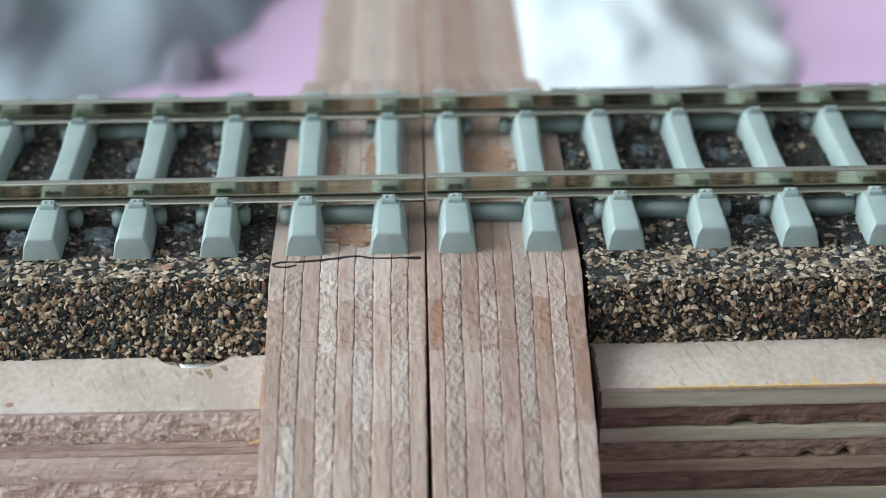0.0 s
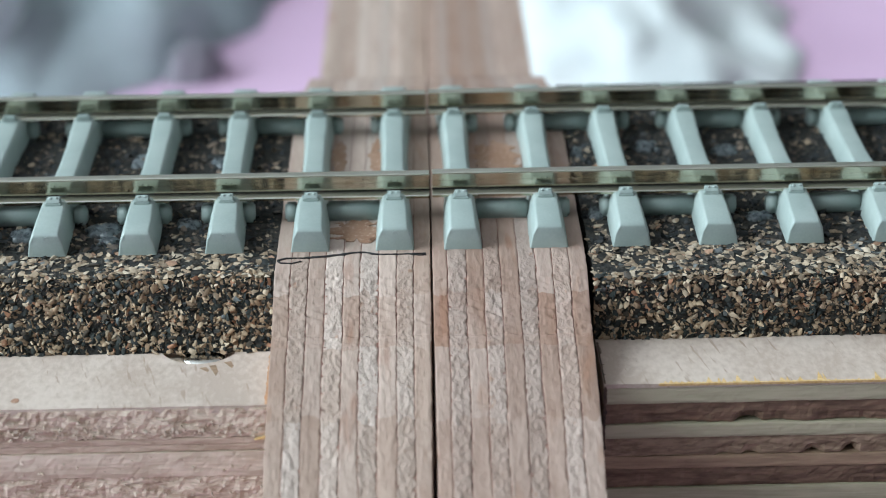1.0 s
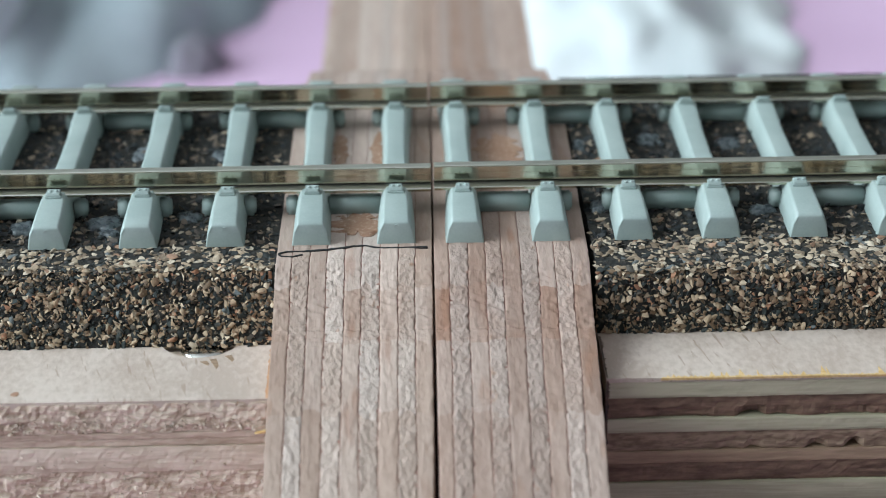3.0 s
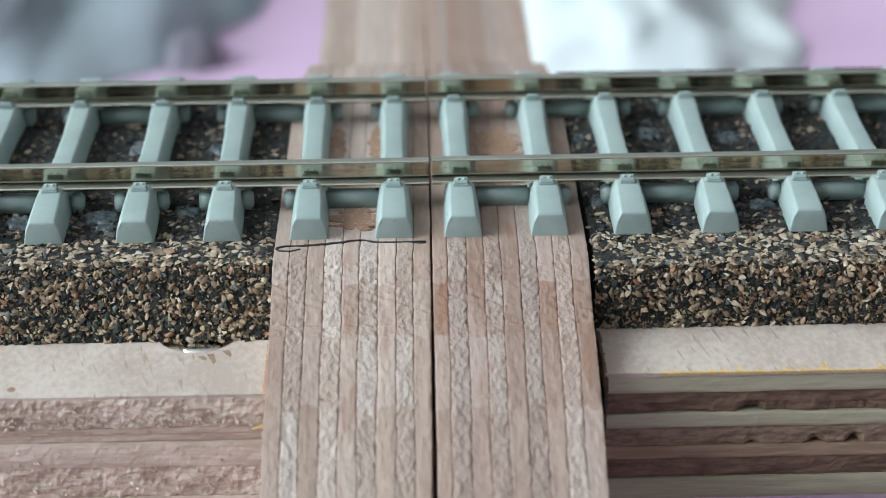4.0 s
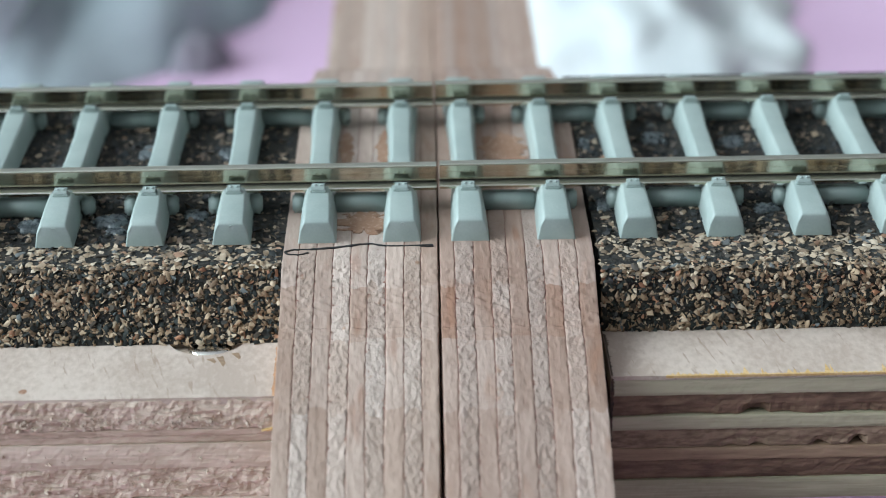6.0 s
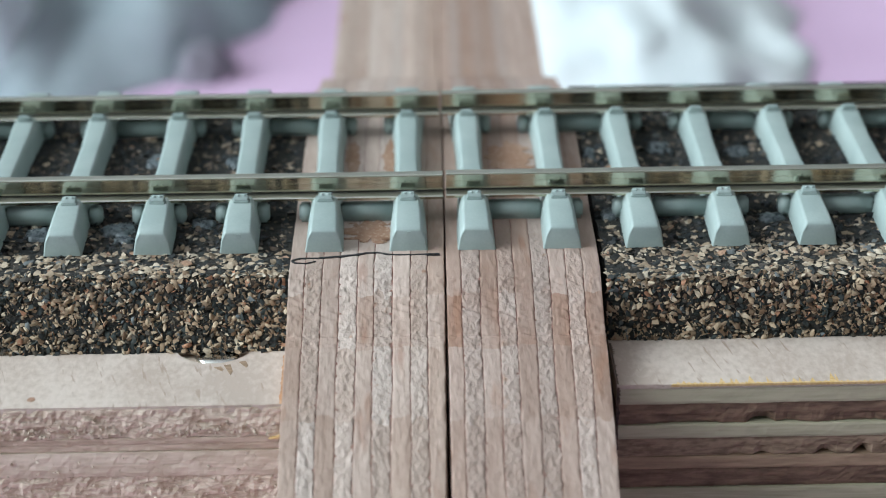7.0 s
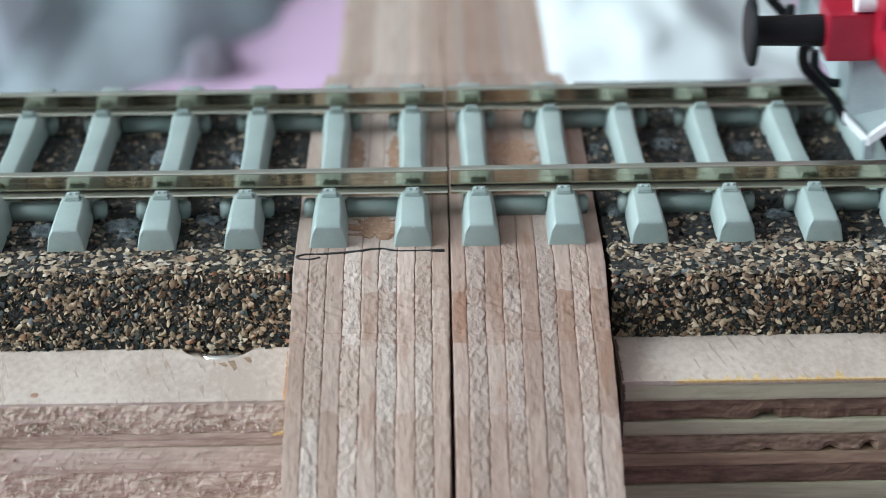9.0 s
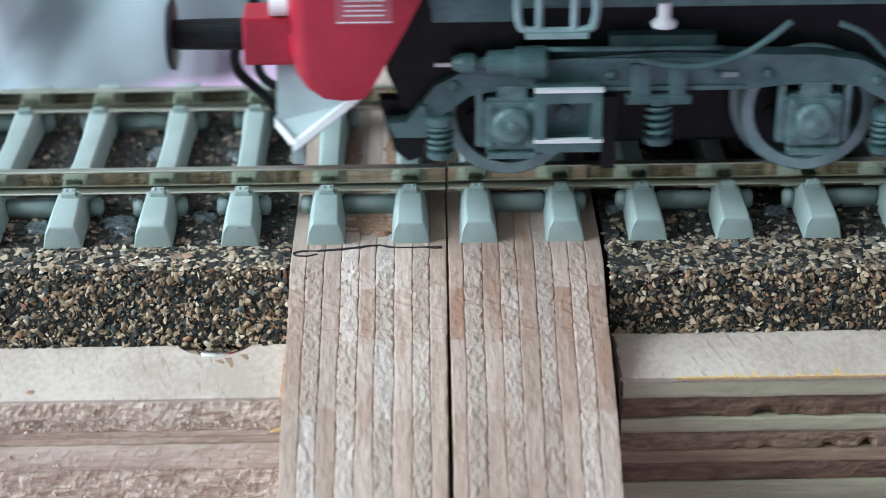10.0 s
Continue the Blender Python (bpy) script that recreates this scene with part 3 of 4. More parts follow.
def boards():
    left = thing("trackbed_board", "pale plywood trackbed board with a coarse sawn edge", "wood board", "trackbed boards")
    L0, L1 = -300.0, -12.02
    part("face_layer", top_layer(L0, L1, -29.85, -21.3, 28, -5.6, -5.0, (-17.9, -20.5, 3.15)), "board_face", left, "pale sanded face with small nicks")
    for z1, z0, m, off in ((-5.2, -7.65, "layer_rough", 0.0), (-7.65, -8.2, "layer_tan", 0.04), (-8.2, -8.85, "layer_tan", 0.12), (-8.85, -10.95, "layer_smooth", 0.0),
                           (-10.95, -13.6, "layer_rough", 0.12), (-13.6, -15.6, "layer_smooth", 0.05)):
        part("layer", rough_layer(L0, L1, -29.95 + off, 28, z0, z1, z0, 0.17 if m == "layer_rough" else 0.06, back=-7.5 if z1 == -5.2 else None), m, left)
    right = thing("trackbed_board", "plywood trackbed board with dark torn layers and an orange stained edge", "wood board", "trackbed boards")
    R0, R1 = 12.28, 740.0
    TORN = {-8.62: ((23.2, 1.1, 0.24), (25.4, 1.5, 0.09), (18, 4, 0.06), (31, 3, 0.08)), -11.45: ((28.2, 0.7, 0.2), (31.0, 0.6, 0.25), (21.5, 0.8, 0.1), (23.5, 0.7, 0.12))}
    part("face_layer", top_layer(R0, R1, -27.9, -19.5, 28, -5.35, -5.0, None), "board_face", right, "pale beech face with fine flecks")
    for z1, z0, m, off in ((-5.36, -6.78, "layer_pale", 0.0), (-6.78, -8.62, "layer_dark", 0.2), (-8.62, -9.82, "layer_pale", 0.08), (-9.82, -11.45, "layer_torn", 0.22),
                           (-11.45, -12.55, "layer_mid", 0.15), (-12.55, -14.2, "layer_dark", 0.25), (-14.2, -16.05, "layer_pale", 0.05)):
        part("layer", rough_layer(R0, R1, -27.85 + off, 28, z0, z1, z0, 0.08 if m in ("layer_dark", "layer_torn") else 0.03, TORN.get(z0, ())), m, right)
    # orange torn fibres along the upper edge
    rnd = random.Random(4)
    jag, x = [], 16.4
    while x < 62:
        w = rnd.uniform(0.2, 0.55)
        h = 0.06 + 0.3 * rnd.random() ** 2 + (rnd.uniform(0.3, 1.0) if rnd.random() < 0.3 else 0)
        jag += [(x, -27.9 + 0.04 * rnd.random()), (x + w * rnd.uniform(0.3, 0.7), -27.9 + h)]
        x += w
    bm = prism([(16.3, -28.0), (62.2, -28.0), (62.1, -27.9)] + jag[::-1], 2, -5.17, -4.972)
    part("orange_edge", bm, "orange_stain", right, "torn fibres stained orange")
    # dark dirt on the board where it meets the plate, the plate's shade painted in
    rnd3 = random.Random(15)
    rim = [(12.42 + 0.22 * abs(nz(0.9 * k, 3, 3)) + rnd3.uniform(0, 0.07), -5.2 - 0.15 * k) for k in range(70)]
    part("dirt_stain", prism([(12.30, -15.7), (12.30, -5.2)] + rim, 1, -27.97, -27.6), "dirt_and_shade", right, "dark brown dirt and painted shade at the plate")
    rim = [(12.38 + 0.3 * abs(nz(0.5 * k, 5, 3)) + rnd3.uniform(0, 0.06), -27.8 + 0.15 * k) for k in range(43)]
    part("dirt_stain", prism([(12.30, -21.5), (12.30, -27.8)] + rim, 2, -5.1, -4.98), "dirt_and_shade", right, "dark brown dirt and painted shade at the plate")
    # stray splinters where the boards meet the plates
    bm = prism([(-13.4, -7.75), (-12.6, -7.5), (-12.05, -7.0), (-12.05, -8.1), (-12.5, -7.72)], 1, -30.2, -29.9)
    part("splinter", bm, "orange_stain", left, "small orange splinter")
    knot = [(-30.7 + 0.3 * math.cos(a) * (1 + 0.2 * nz(a, 1, 1)), -28.6 + 0.35 * math.sin(a)) for a in [2 * math.pi * k / 12 for k in range(12)]]
    part("knot", prism(knot, 2, -5.1, -4.985), "brown_glue_shade", left, "small brown knot")
    for sx, sy, ln in ((-17.0, -24.0, 1.5), (-15.9, -23.5, 0.9), (-17.7, -24.3, 0.6)):
        part("torn_chip", prism([(sx, sy), (sx + 0.5, sy + 0.15), (sx + 0.75, sy - ln * 0.6), (sx + 0.62, sy - ln), (sx + 0.35, sy - ln * 0.55)], 2, -5.1, -4.982), "layer_mid", left, "torn brown chip mark")
    rnd2 = random.Random(8)
    edge = [(-12.5 - 0.12 * rnd2.random(), -22.5 - 0.33 * k) for k in range(23)]
    part("orange_edge", prism(edge + [(-12.1, -29.9), (-12.1, -22.4)], 2, -5.1, -4.975), "rust_stain", left, "orange-brown stain at the plate")
    fib = [((-30.0, -6.5), (-30.0, -7.5), (-1, 0), 420), ((-30.0, -5.9), (-30.0, -7.5), (-1, 0), 130), ((-29.95, -9.0), (-29.95, -10.8), (-1, 0), 110), ((-29.9, -11.1), (-29.9, -13.3), (-1, 0), 150)]
    tagged(part("torn_fibre", crumbs(-42, -12.6, fib, 31, False, "wood_fibre", 0.5), "", left, "pale torn wood fibres"), kind="stuff")
    screw = thing("screw", "shiny domed screw head sunk into the board under the cork", "screw")
    rings = [(-5.61, 1.5), (-5.6, 1.7), (-5.5, 1.78), (-5.32, 1.65), (-5.2, 1.25), (-5.12, 0.7), (-5.1, 0.05)]
    part("screw_head", lathe(rings, 2, (-17.6, -21.6, 0), 32), "chrome", screw, smooth=True)


# ---- cork ----
def crumbs(x0, x1, faces, seed, flat, material=None, grow=1.0):
    """Cork crumbs pressed into the skin of the bed; flat ones lie as flakes. faces: (start, end, normal, how many) in the yz plane."""
    rnd = np.random.RandomState(seed)
    octa = np.array([(1, 0, 0), (0.4, 0.85, 0), (-0.7, 0.7, 0), (-1, -0.15, 0), (-0.2, -0.9, 0), (0.75, -0.65, 0), (0, 0, 1), (0, 0, -1)], float)
    tri = np.array([(k, (k + 1) % 6, 6) for k in range(6)] + [((k + 1) % 6, k, 7) for k in range(6)])
    V, F = [], []
    for (a, b, nrm, count) in faces:
        a, b, nrm = np.array(a, float), np.array(b, float), np.array(nrm, float)
        along = (b - a) / np.linalg.norm(b - a)
        for _ in range(count):
            u, s = rnd.rand(), rnd.uniform(x0, x1)
            c2 = a + (b - a) * u
            size = (0.20 + 0.22 * rnd.rand() ** 1.5) if flat else (0.085 + 0.235 * rnd.rand() ** 2.0)
            size *= grow
            ang = rnd.rand() * 6.283
            p = octa * (size * rnd.uniform(0.9, 1.5), size * rnd.uniform(0.6, 1.0), size * (rnd.uniform(0.2, 0.4) if flat else rnd.uniform(0.45, 0.95)))
            p = p + rnd.uniform(-0.32, 0.32, (8, 3)) * size
            tl = rnd.uniform(-0.25, 0.25, 2) if flat else rnd.uniform(-0.8, 0.8, 2)
            p = p @ np.array([(1, 0, -tl[0]), (0, 1, -tl[1]), (tl[0], tl[1], 1)])
            q = np.stack([p[:, 0] * math.cos(ang) - p[:, 1] * math.sin(ang), p[:, 0] * math.sin(ang) + p[:, 1] * math.cos(ang), p[:, 2]], 1)
            sink = rnd.uniform(-0.06, 0.06) if flat else rnd.uniform(-0.18, 0.08)
            yz = c2 + np.outer(q[:, 1], along) + np.outer(q[:, 2] + sink, nrm)
            F.append(tri + 8 * len(V))
            V.append(np.stack([s + q[:, 0], yz[:, 0], yz[:, 1]], 1))
    V, F = np.concatenate(V) * MM, np.concatenate(F)
    me = bpy.data.meshes.new("cork_grain")
    me.from_pydata(V.tolist(), [], F.tolist())
    me.polygons.foreach_set("use_smooth", [True] * len(me.polygons))
    me.set_sharp_from_angle(angle=radians(72))
    me.materials.append(MATS[material or ("cork_flake" if flat else "cork_crumb")])
    return me


def cork(x0, x1, outline, near, seed, label):
    """outline: y, z corners of the bed's near side from top to bottom; near: the stretch that carries crumbs."""
    bed = thing("cork_bed", label, "cork bed", "cork track beds")
    full = outline + [(-outline[-1][0], -5.0), (-outline[0][0], -0.12)]
    bm = bmesh.new()
    xs = np.r_[[x0], np.arange(near[0], near[1], 0.6), [x1]] if near[0] > x0 + 1 else np.r_[np.arange(near[0], near[1], 0.6), [x1]]
    loops = []
    pts = []
    for (p, q) in zip(outline, outline[1:]):
        for k in range(6):
            pts.append((p[0] + (q[0] - p[0]) * k / 6, p[1] + (q[1] - p[1]) * k / 6))
    pts += [outline[-1], (-outline[-1][0], -5.0), (-outline[0][0], -0.12)]
    for x in xs:
        loop = []
        for i, (y, z) in enumerate(pts):
            d = 0.22 * nz(0.9 * x, 1.2 * y, 1.2 * z + seed) if i < len(pts) - 3 else 0
            loop.append(bm.verts.new((x, y + d, z)))
        loops.append(loop)
    n = len(pts)
    for a, b in zip(loops, loops[1:]):
        for k in range(n):
            bm.faces.new((a[k], a[(k + 1) % n], b[(k + 1) % n], b[k]))
    bm.faces.new(loops[0])
    bm.faces.new(loops[-1][::-1])
    part("cork_core", bm, "cork_core", bed)
    faces = []
    for p, q in zip(outline, outline[1:]):
        d = Vector((q[0] - p[0], q[1] - p[1]))
        nrm = Vector((d.y, -d.x)).normalized()
        faces.append((p, q, (nrm.x, nrm.y) if nrm.x < 0 or nrm.y > 0 else (-nrm.x, -nrm.y), int(d.length * (near[1] - near[0]) * 36)))
    y0 = outline[0][0]
    w = near[1] - near[0]
    top = [((y0 - 0.5, -0.14), (-14.6, -0.10), (0, 1), int((-14.6 - y0) * w * 8.0)), ((-14.6, -0.10), (-9, -0.10), (0, 1), int(5.6 * w * 1.2)), ((-9, -0.10), (17, -0.10), (0, 1), int(26 * w * 0.25))]
    inner = [((-14.6, -0.12), (17, -0.12), (0, 1), int(31.6 * w * 5.5))]
    tagged(part("cork_grain", crumbs(near[0], near[1], faces, seed, False), "", bed, "tan, brown and black cork crumbs"), kind="stuff")
    tagged(part("cork_grain", crumbs(near[0], near[1], inner, seed + 9, False, "cork_dirt_shade", 1.15), "", bed, "dull cork crumbs between the sleepers, dark with dirt and painted shade"), kind="stuff")
    tagged(part("cork_flake", crumbs(near[0], near[1], top, seed + 5, True), "", bed, "flat tan cork flakes"), kind="stuff")
    return bed


# ---- track ----
def sleeper_mesh(marked=False):
    """Moulded sleeper: broad sloping ends, a lower and slimmer middle."""
    secs = [(-15.1, -14.98, 1.70, 1.0, 1.5), (-14.78, -14.66, 1.92, 0.98, 1.5), (-12.3, -12.3, 2.10, 0.95, 1.48), (-11.2, -11.2, 2.20, 0.90, 1.46), (-10.6, -10.6, 2.22, 0.88, 1.44), (-7.0, -7.0, 2.22, 0.80, 1.3),
            (-5.6, -5.6, 2.12, 0.82, 1.2), (-2.5, -2.5, 1.95, 0.74, 1.14)]
    secs = secs + [(-a, -b, c, d, e) for a, b, c, d, e in secs[::-1]]
    bm = bmesh.new()
    loops = []
    for yb, yt, z, ht, hb in secs:
        side = ht + (hb - ht) * 0.62
        loops.append([bm.verts.new(c) for c in ((-hb, yb, -0.02), (-side, (yb + yt) / 2, z * 0.62), (-ht - 0.10, yt, z - 0.16), (-ht + 0.02, yt, z), (ht - 0.02, yt, z),
                                                (ht + 0.10, yt, z - 0.16), (side, (yb + yt) / 2, z * 0.62), (hb, yb, -0.02))])
    n = 8
    for a, b in zip(loops, loops[1:]):
        for k in range(n):
            bm.faces.new((a[k], b[k], b[(k + 1) % n], a[(k + 1) % n]))
    bm.faces.new(loops[0])
    bm.faces.new(loops[-1][::-1])
    bmesh.ops.recalc_face_normals(bm, faces=bm.faces[:])
    edges = [e for e in bm.edges if len(e.link_faces) == 2 and e.calc_face_angle(0) > radians(35) and max(v.co.z for v in e.verts) > 0.1]
    bmesh.ops.bevel(bm, geom=edges, offset=0.12, segments=3, profile=0.5, affect="EDGES", clamp_overlap=True)
    if marked:
        lathe([(-15.025, 0.13), (-15.025, 0.21), (-14.9, 0.23), (-14.9, 0.12)], 1, (0.05, 0, 1.42), 12, bm, ring=True)
    me = mesh_of("sleeper", bm, "sleeper_plastic", smooth=True)
    me.set_sharp_from_angle(angle=radians(50))
    return me


def clip_mesh(outer):
    """The moulded rail chair: a stepped block with two bolt heads."""
    bm = box(-0.63, 0.63, -0.46, 0.36, 2.05, 2.44)
    prism([(-0.40, 2.40), (0.36, 2.40), (0.36, 2.74), (-0.16, 2.70)], 0, -0.55, 0.55, bm)
    bmesh.ops.bevel(bm, geom=bm.edges[:], offset=0.08, segments=2, affect="EDGES")
    for s in (-0.24, 0.24):
        lathe([(2.55, 0.15), (2.74, 0.14), (2.79, 0.08)], 2, (s, -0.02 if outer else 0.1, 0), 10, bm)
    return mesh_of("rail_clip", bm, "sleeper_plastic")


def rail_mesh(x0, x1):
    h = [(1.0, 0.0), (1.0, 0.2), (0.94, 0.27), (0.30, 0.31), (0.04, 0.28), (0.04, 0.43), (0.20, 0.48), (0.20, 1.12), (0.26, 1.2), (0.43, 1.25), (0.45, 1.76), (0.41, 1.84), (0.34, 1.87)]
    out = [(a, 1.93 + b) for a, b in h] + [(-a, 1.93 + b) for a, b in h[::-1]]
    me = mesh_of("rail", prism(out, 0, x0, x1), "nickel_silver")
    me.materials.append(MATS["rail_polish_glint"])
    me.materials.append(MATS["rail_groove_shade"])
    for p in me.polygons:
        z = p.center.z / MM - 1.93
        # paler metal on upward faces and ends paints the light they catch
        if abs(p.normal.x) > 0.9 or p.normal.z > 0.6 and (z > 1.8 or z < 0.3):
            p.material_index = 1
        # near-black stands in for the contact shade over the foot
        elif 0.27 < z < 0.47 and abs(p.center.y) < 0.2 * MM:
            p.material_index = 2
    return me


def stub_mesh(length):
    """A round-topped bar of the moulded web under the rail."""
    out = [(-0.62, 0.0), (-0.62, 0.75), (-0.5, 1.15), (-0.22, 1.4), (0.22, 1.4), (0.5, 1.15), (0.62, 0.75), (0.62, 0.0)]
    bm = prism(out, 0, 0, length)
    bmesh.ops.bevel(bm, geom=[e for e in bm.edges if abs(e.verts[0].co.x - e.verts[1].co.x) < 0.01], offset=0.16, segments=2, affect="EDGES", clamp_overlap=True)
    return mesh_of("web_bar", bm, "sleeper_plastic", smooth=True)


PITCH = 6.73


def tracks():
    marked = sleeper_mesh(True)
    sl, c_out, c_in = sleeper_mesh(), clip_mesh(True), clip_mesh(False)
    bar, stub = stub_mesh(4.4), stub_mesh(1.05)
    spec = [("model track of grey plastic sleepers and nickel silver rails", -295.0, -0.13, [-2.84 - PITCH * k for k in range(43)], -1),
            ("model track of grey sleepers, continuing beyond the rail gap", 0.13, 735.0, [2.29 + PITCH * k for k in range(108)], 1)]
    nudge = random.Random(11)
    for label, r0, r1, xs, way in spec:
        set_off = (-0.10, 0.0, -0.02, 0.06, -0.24) if way < 0 else (0.05, 0.14, -0.23, -0.03, 0.04)
        tr = thing("track", label, "model railway track", "track panels")
        for y in (-8.69, 8.69):
            rail = part("rail", rail_mesh(r0, r1), "", tr, "bright nickel silver rail")
            rail.location = (0, (y + (0.06 if way > 0 else 0)) * MM, (0.05 if way > 0 else 0) * MM)
        for k, x in enumerate(xs):
            s = part("sleeper", marked if way < 0 and k % 2 == 0 else sl, "", tr)
            s.location = ((x + (set_off[k] if k < 5 else nudge.uniform(-0.1, 0.1))) * MM, 0, 0)
            s.rotation_euler = (0, 0, radians(nudge.uniform(-0.35, 0.35)))
            for y, me, turn in ((-10.12, c_out, 0), (-7.28, c_in, 0), (7.28, c_in, 180), (10.12, c_out, 180)):
                c = part("rail_clip", me, "", s)
                c.location, c.rotation_euler = (0, y * MM, 0), (0, 0, radians(turn))
            # moulded web bars towards the next sleeper away from the joint
            if k + 1 < len(xs):
                lo = min(x, xs[k + 1])
                for y, whole in ((-8.95, k % 4 == 0 if way < 0 else k % 2 == 0), (8.95, k % 2 == 1)):
                    if whole:
                        b = part("web_bar", bar, "", tr)
                        b.location = ((lo + 1.16) * MM, y * MM, 0.01 * MM)
                    else:
                        for off in (1.1, PITCH - 2.15):
                            b = part("web_bar", stub, "", tr)
                            b.location = ((lo + off) * MM, y * MM, 0.01 * MM)

# ---- locomotive; x from the buffer face backwards, z above the plate top ----
RAIL_TOP = 3.80


def coil(cx, cy, z0, z1, r, turns, wire):
    bm = bmesh.new()
    n = int(turns * 12)
    pts = [(cx + r * math.cos(2 * math.pi * k / 12), cy + r * math.sin(2 * math.pi * k / 12), z0 + (z1 - z0) * k / n) for k in range(n + 1)]
    return tube(pts, wire, 6, bm, sub=1)


def wheel_meshes():
    """Wheel disc with spokes, and its tyre with the flange; axle along y, about the wheel's centre."""
    r = 5.25
    tyre = lathe([(-1.2, r - 0.95), (-1.25, r - 0.15), (-1.1, r), (0.75, r + 0.05), (0.85, r + 0.55), (1.25, r + 0.55), (1.35, r - 0.9), (0.2, r - 0.95)], 1, (0, 0, 0), 56, ring=True)
    disc = lathe([(-0.35, r - 0.9), (0.3, r - 0.9)], 1, (0, 0, 0), 40)
    lathe([(-1.55, 0.3), (-1.5, 1.2), (-1.2, 1.5), (-0.3, 1.6)], 1, (0, 0, 0), 20, disc)
    for k in range(5):
        a = 2 * math.pi * k / 5
        lathe([(-0.62, 0.35), (-0.6, 0.62), (-0.3, 0.7)], 1, (2.9 * math.cos(a), 0, 2.9 * math.sin(a)), 10, disc)
    return mesh_of("wheel", disc, "black_plastic"), mesh_of("tyre", tyre, "wheel_steel")


def bogie(loco, x, mirror):
    """A two-axle bogie with its frames on both sides; x of the first axle from the front buffer."""
    base = 23.3
    m = -1 if mirror else 1
    frame_bm = bmesh.new()
    for s in (-1, 1):
        y0, y1 = sorted((s * 11.2, s * 12.9))
        arch = [(-9.6, 9.2), (-8.0, 9.3), (-5.9, 12.2), (-3.2, 13.6), (0, 14.1), (6, 14.4), (base / 2, 14.8), (base - 6, 14.5), (base, 14.4), (base + 3.5, 13.9), (base + 6.2, 12.4), (base + 8.2, 9.3),
                (base + 9.8, 9.2), (base + 9.2, 8.0), (base + 7.0, 8.0), (base + 5.4, 10.6), (base + 3.2, 11.8), (base, 12.1), (base - 3.2, 11.9), (base - 5.2, 11.65), (base / 2, 11.6), (5.2, 11.65),
                (3.2, 11.9), (0, 12.0), (-3.2, 11.4), (-5.2, 9.9), (-6.6, 8.0), (-9.0, 8.0)]
        prism([(x + m * a, b) for a, b in arch], 1, y0, y1, frame_bm)
    box(x + m * base / 2 - 4, x + m * base / 2 + 4, -11.2, 11.2, 11.5, 15.5, frame_bm)
    bg = part("bogie_frame", frame_bm, "bogie_grey", loco, "dark grey bogie frame")
    c0, c1 = sorted((x - m * 6.2, x + m * (base + 6.2)))
    part("gear_tower", box(c0, c1, -7.2, 7.2, 4.9, 14.5), "black_plastic", bg, "black gear tower between the wheels", bevel=0.4)
    disc, tyre = wheel_meshes()
    wheels = []
    for ax in (0, base):
        cx = x + m * ax
        for s in (-1, 1):
            y0 = s * 13.0
            bm = bmesh.new()
            # axle box: stepped housing with round cover
            box(cx - 2.2, cx + 2.2, min(s * 11.6, s * 13.2), max(s * 11.6, s * 13.2), 6.9, 11.2, bm)
            bmesh.ops.bevel(bm, geom=bm.edges[:], offset=0.25, segments=2, affect="EDGES")
            lathe(sorted([(s * 12.6, 1.55), (s * 13.5, 1.5), (s * 13.75, 1.2), (s * 13.8, 0.5)]), 1, (cx, 0, 9.1), 20, bm)
            box(cx - 1.1, cx + 1.1, min(s * 11.6, s * 13.0), max(s * 11.6, s * 13.0), 10.9, 12.2, bm)
            for dx in (-1.7, 1.7):
                for dz in (7.5, 10.6):
                    lathe(sorted([(s * 13.1, 0.34), (s * 13.45, 0.3), (s * 13.5, 0.12)]), 1, (cx + dx, 0, dz), 8, bm)
            for dx in (-2.75, 2.3):
                box(cx + dx, cx + dx + 0.45, min(s * 11.8, s * 12.9), max(s * 11.8, s * 12.9), 7.2, 11.9, bm)
            box(cx - 1.9, cx + 1.9, min(s * 12.2, s * 13.45), max(s * 12.2, s * 13.45), 6.35, 6.8, bm)
            lathe(sorted([(s * 13.75, 0.55), (s * 14.0, 0.5), (s * 14.05, 0.2)]), 1, (cx, 0, 9.1), 12, bm)
            part("axle_box", bm, "axle_grey", bg, "grey axle box cover with bolts")
        for s in (-1, 1):
            w = part("wheel", disc, "", loco, "dark spoked wheel")
            w.location = (cx * MM, s * 9.35 * MM, 9.05 * MM)
            w.scale = (1, -s, 1)
            part("tyre", tyre, "", w, "smooth steel tyre")
            wheels.append(w)
        part("axle", lathe([(-9, 0.9), (9, 0.9)], 1, (cx, 0, 9.05), 12), "wheel_steel", bg)
    for s in (-1, 1):
        yc = s * 12.6
        for sx, z0, z1, r in ((-5.5, 6.7, 9.2, 0.86), (11.3, 7.7, 10.8, 0.95), (base + 5.6, 6.7, 9.2, 0.86)):
            cx = x + m * sx
            part("coil_spring", coil(cx, yc, z0 + 0.2, z1, r, 4.5, 0.2), "bogie_grey", bg, "bare grey coil spring", smooth=True)
            bm = lathe([(z0 - 0.5, 0.8 * r), (z0 - 0.4, 1.15 * r), (z0 + 0.1, 1.2 * r), (z0 + 0.2, 0.6 * r), (z1, 0.6 * r)], 2, (cx, yc, 0), 16)
            lathe([(z1 - 0.1, 1.25 * r), (z1 + 0.5, 1.25 * r), (z1 + 0.6, 1.0 * r)], 2, (cx, yc, 0), 16, bm)
            part("spring_seat", bm, "bogie_grey", bg)
        # forked bracket over the middle spring
        cx = x + m * 11.3
        bm = box(cx - 2.2, cx - 0.7, yc - 0.9, yc + 0.9, 10.9, 14.0)
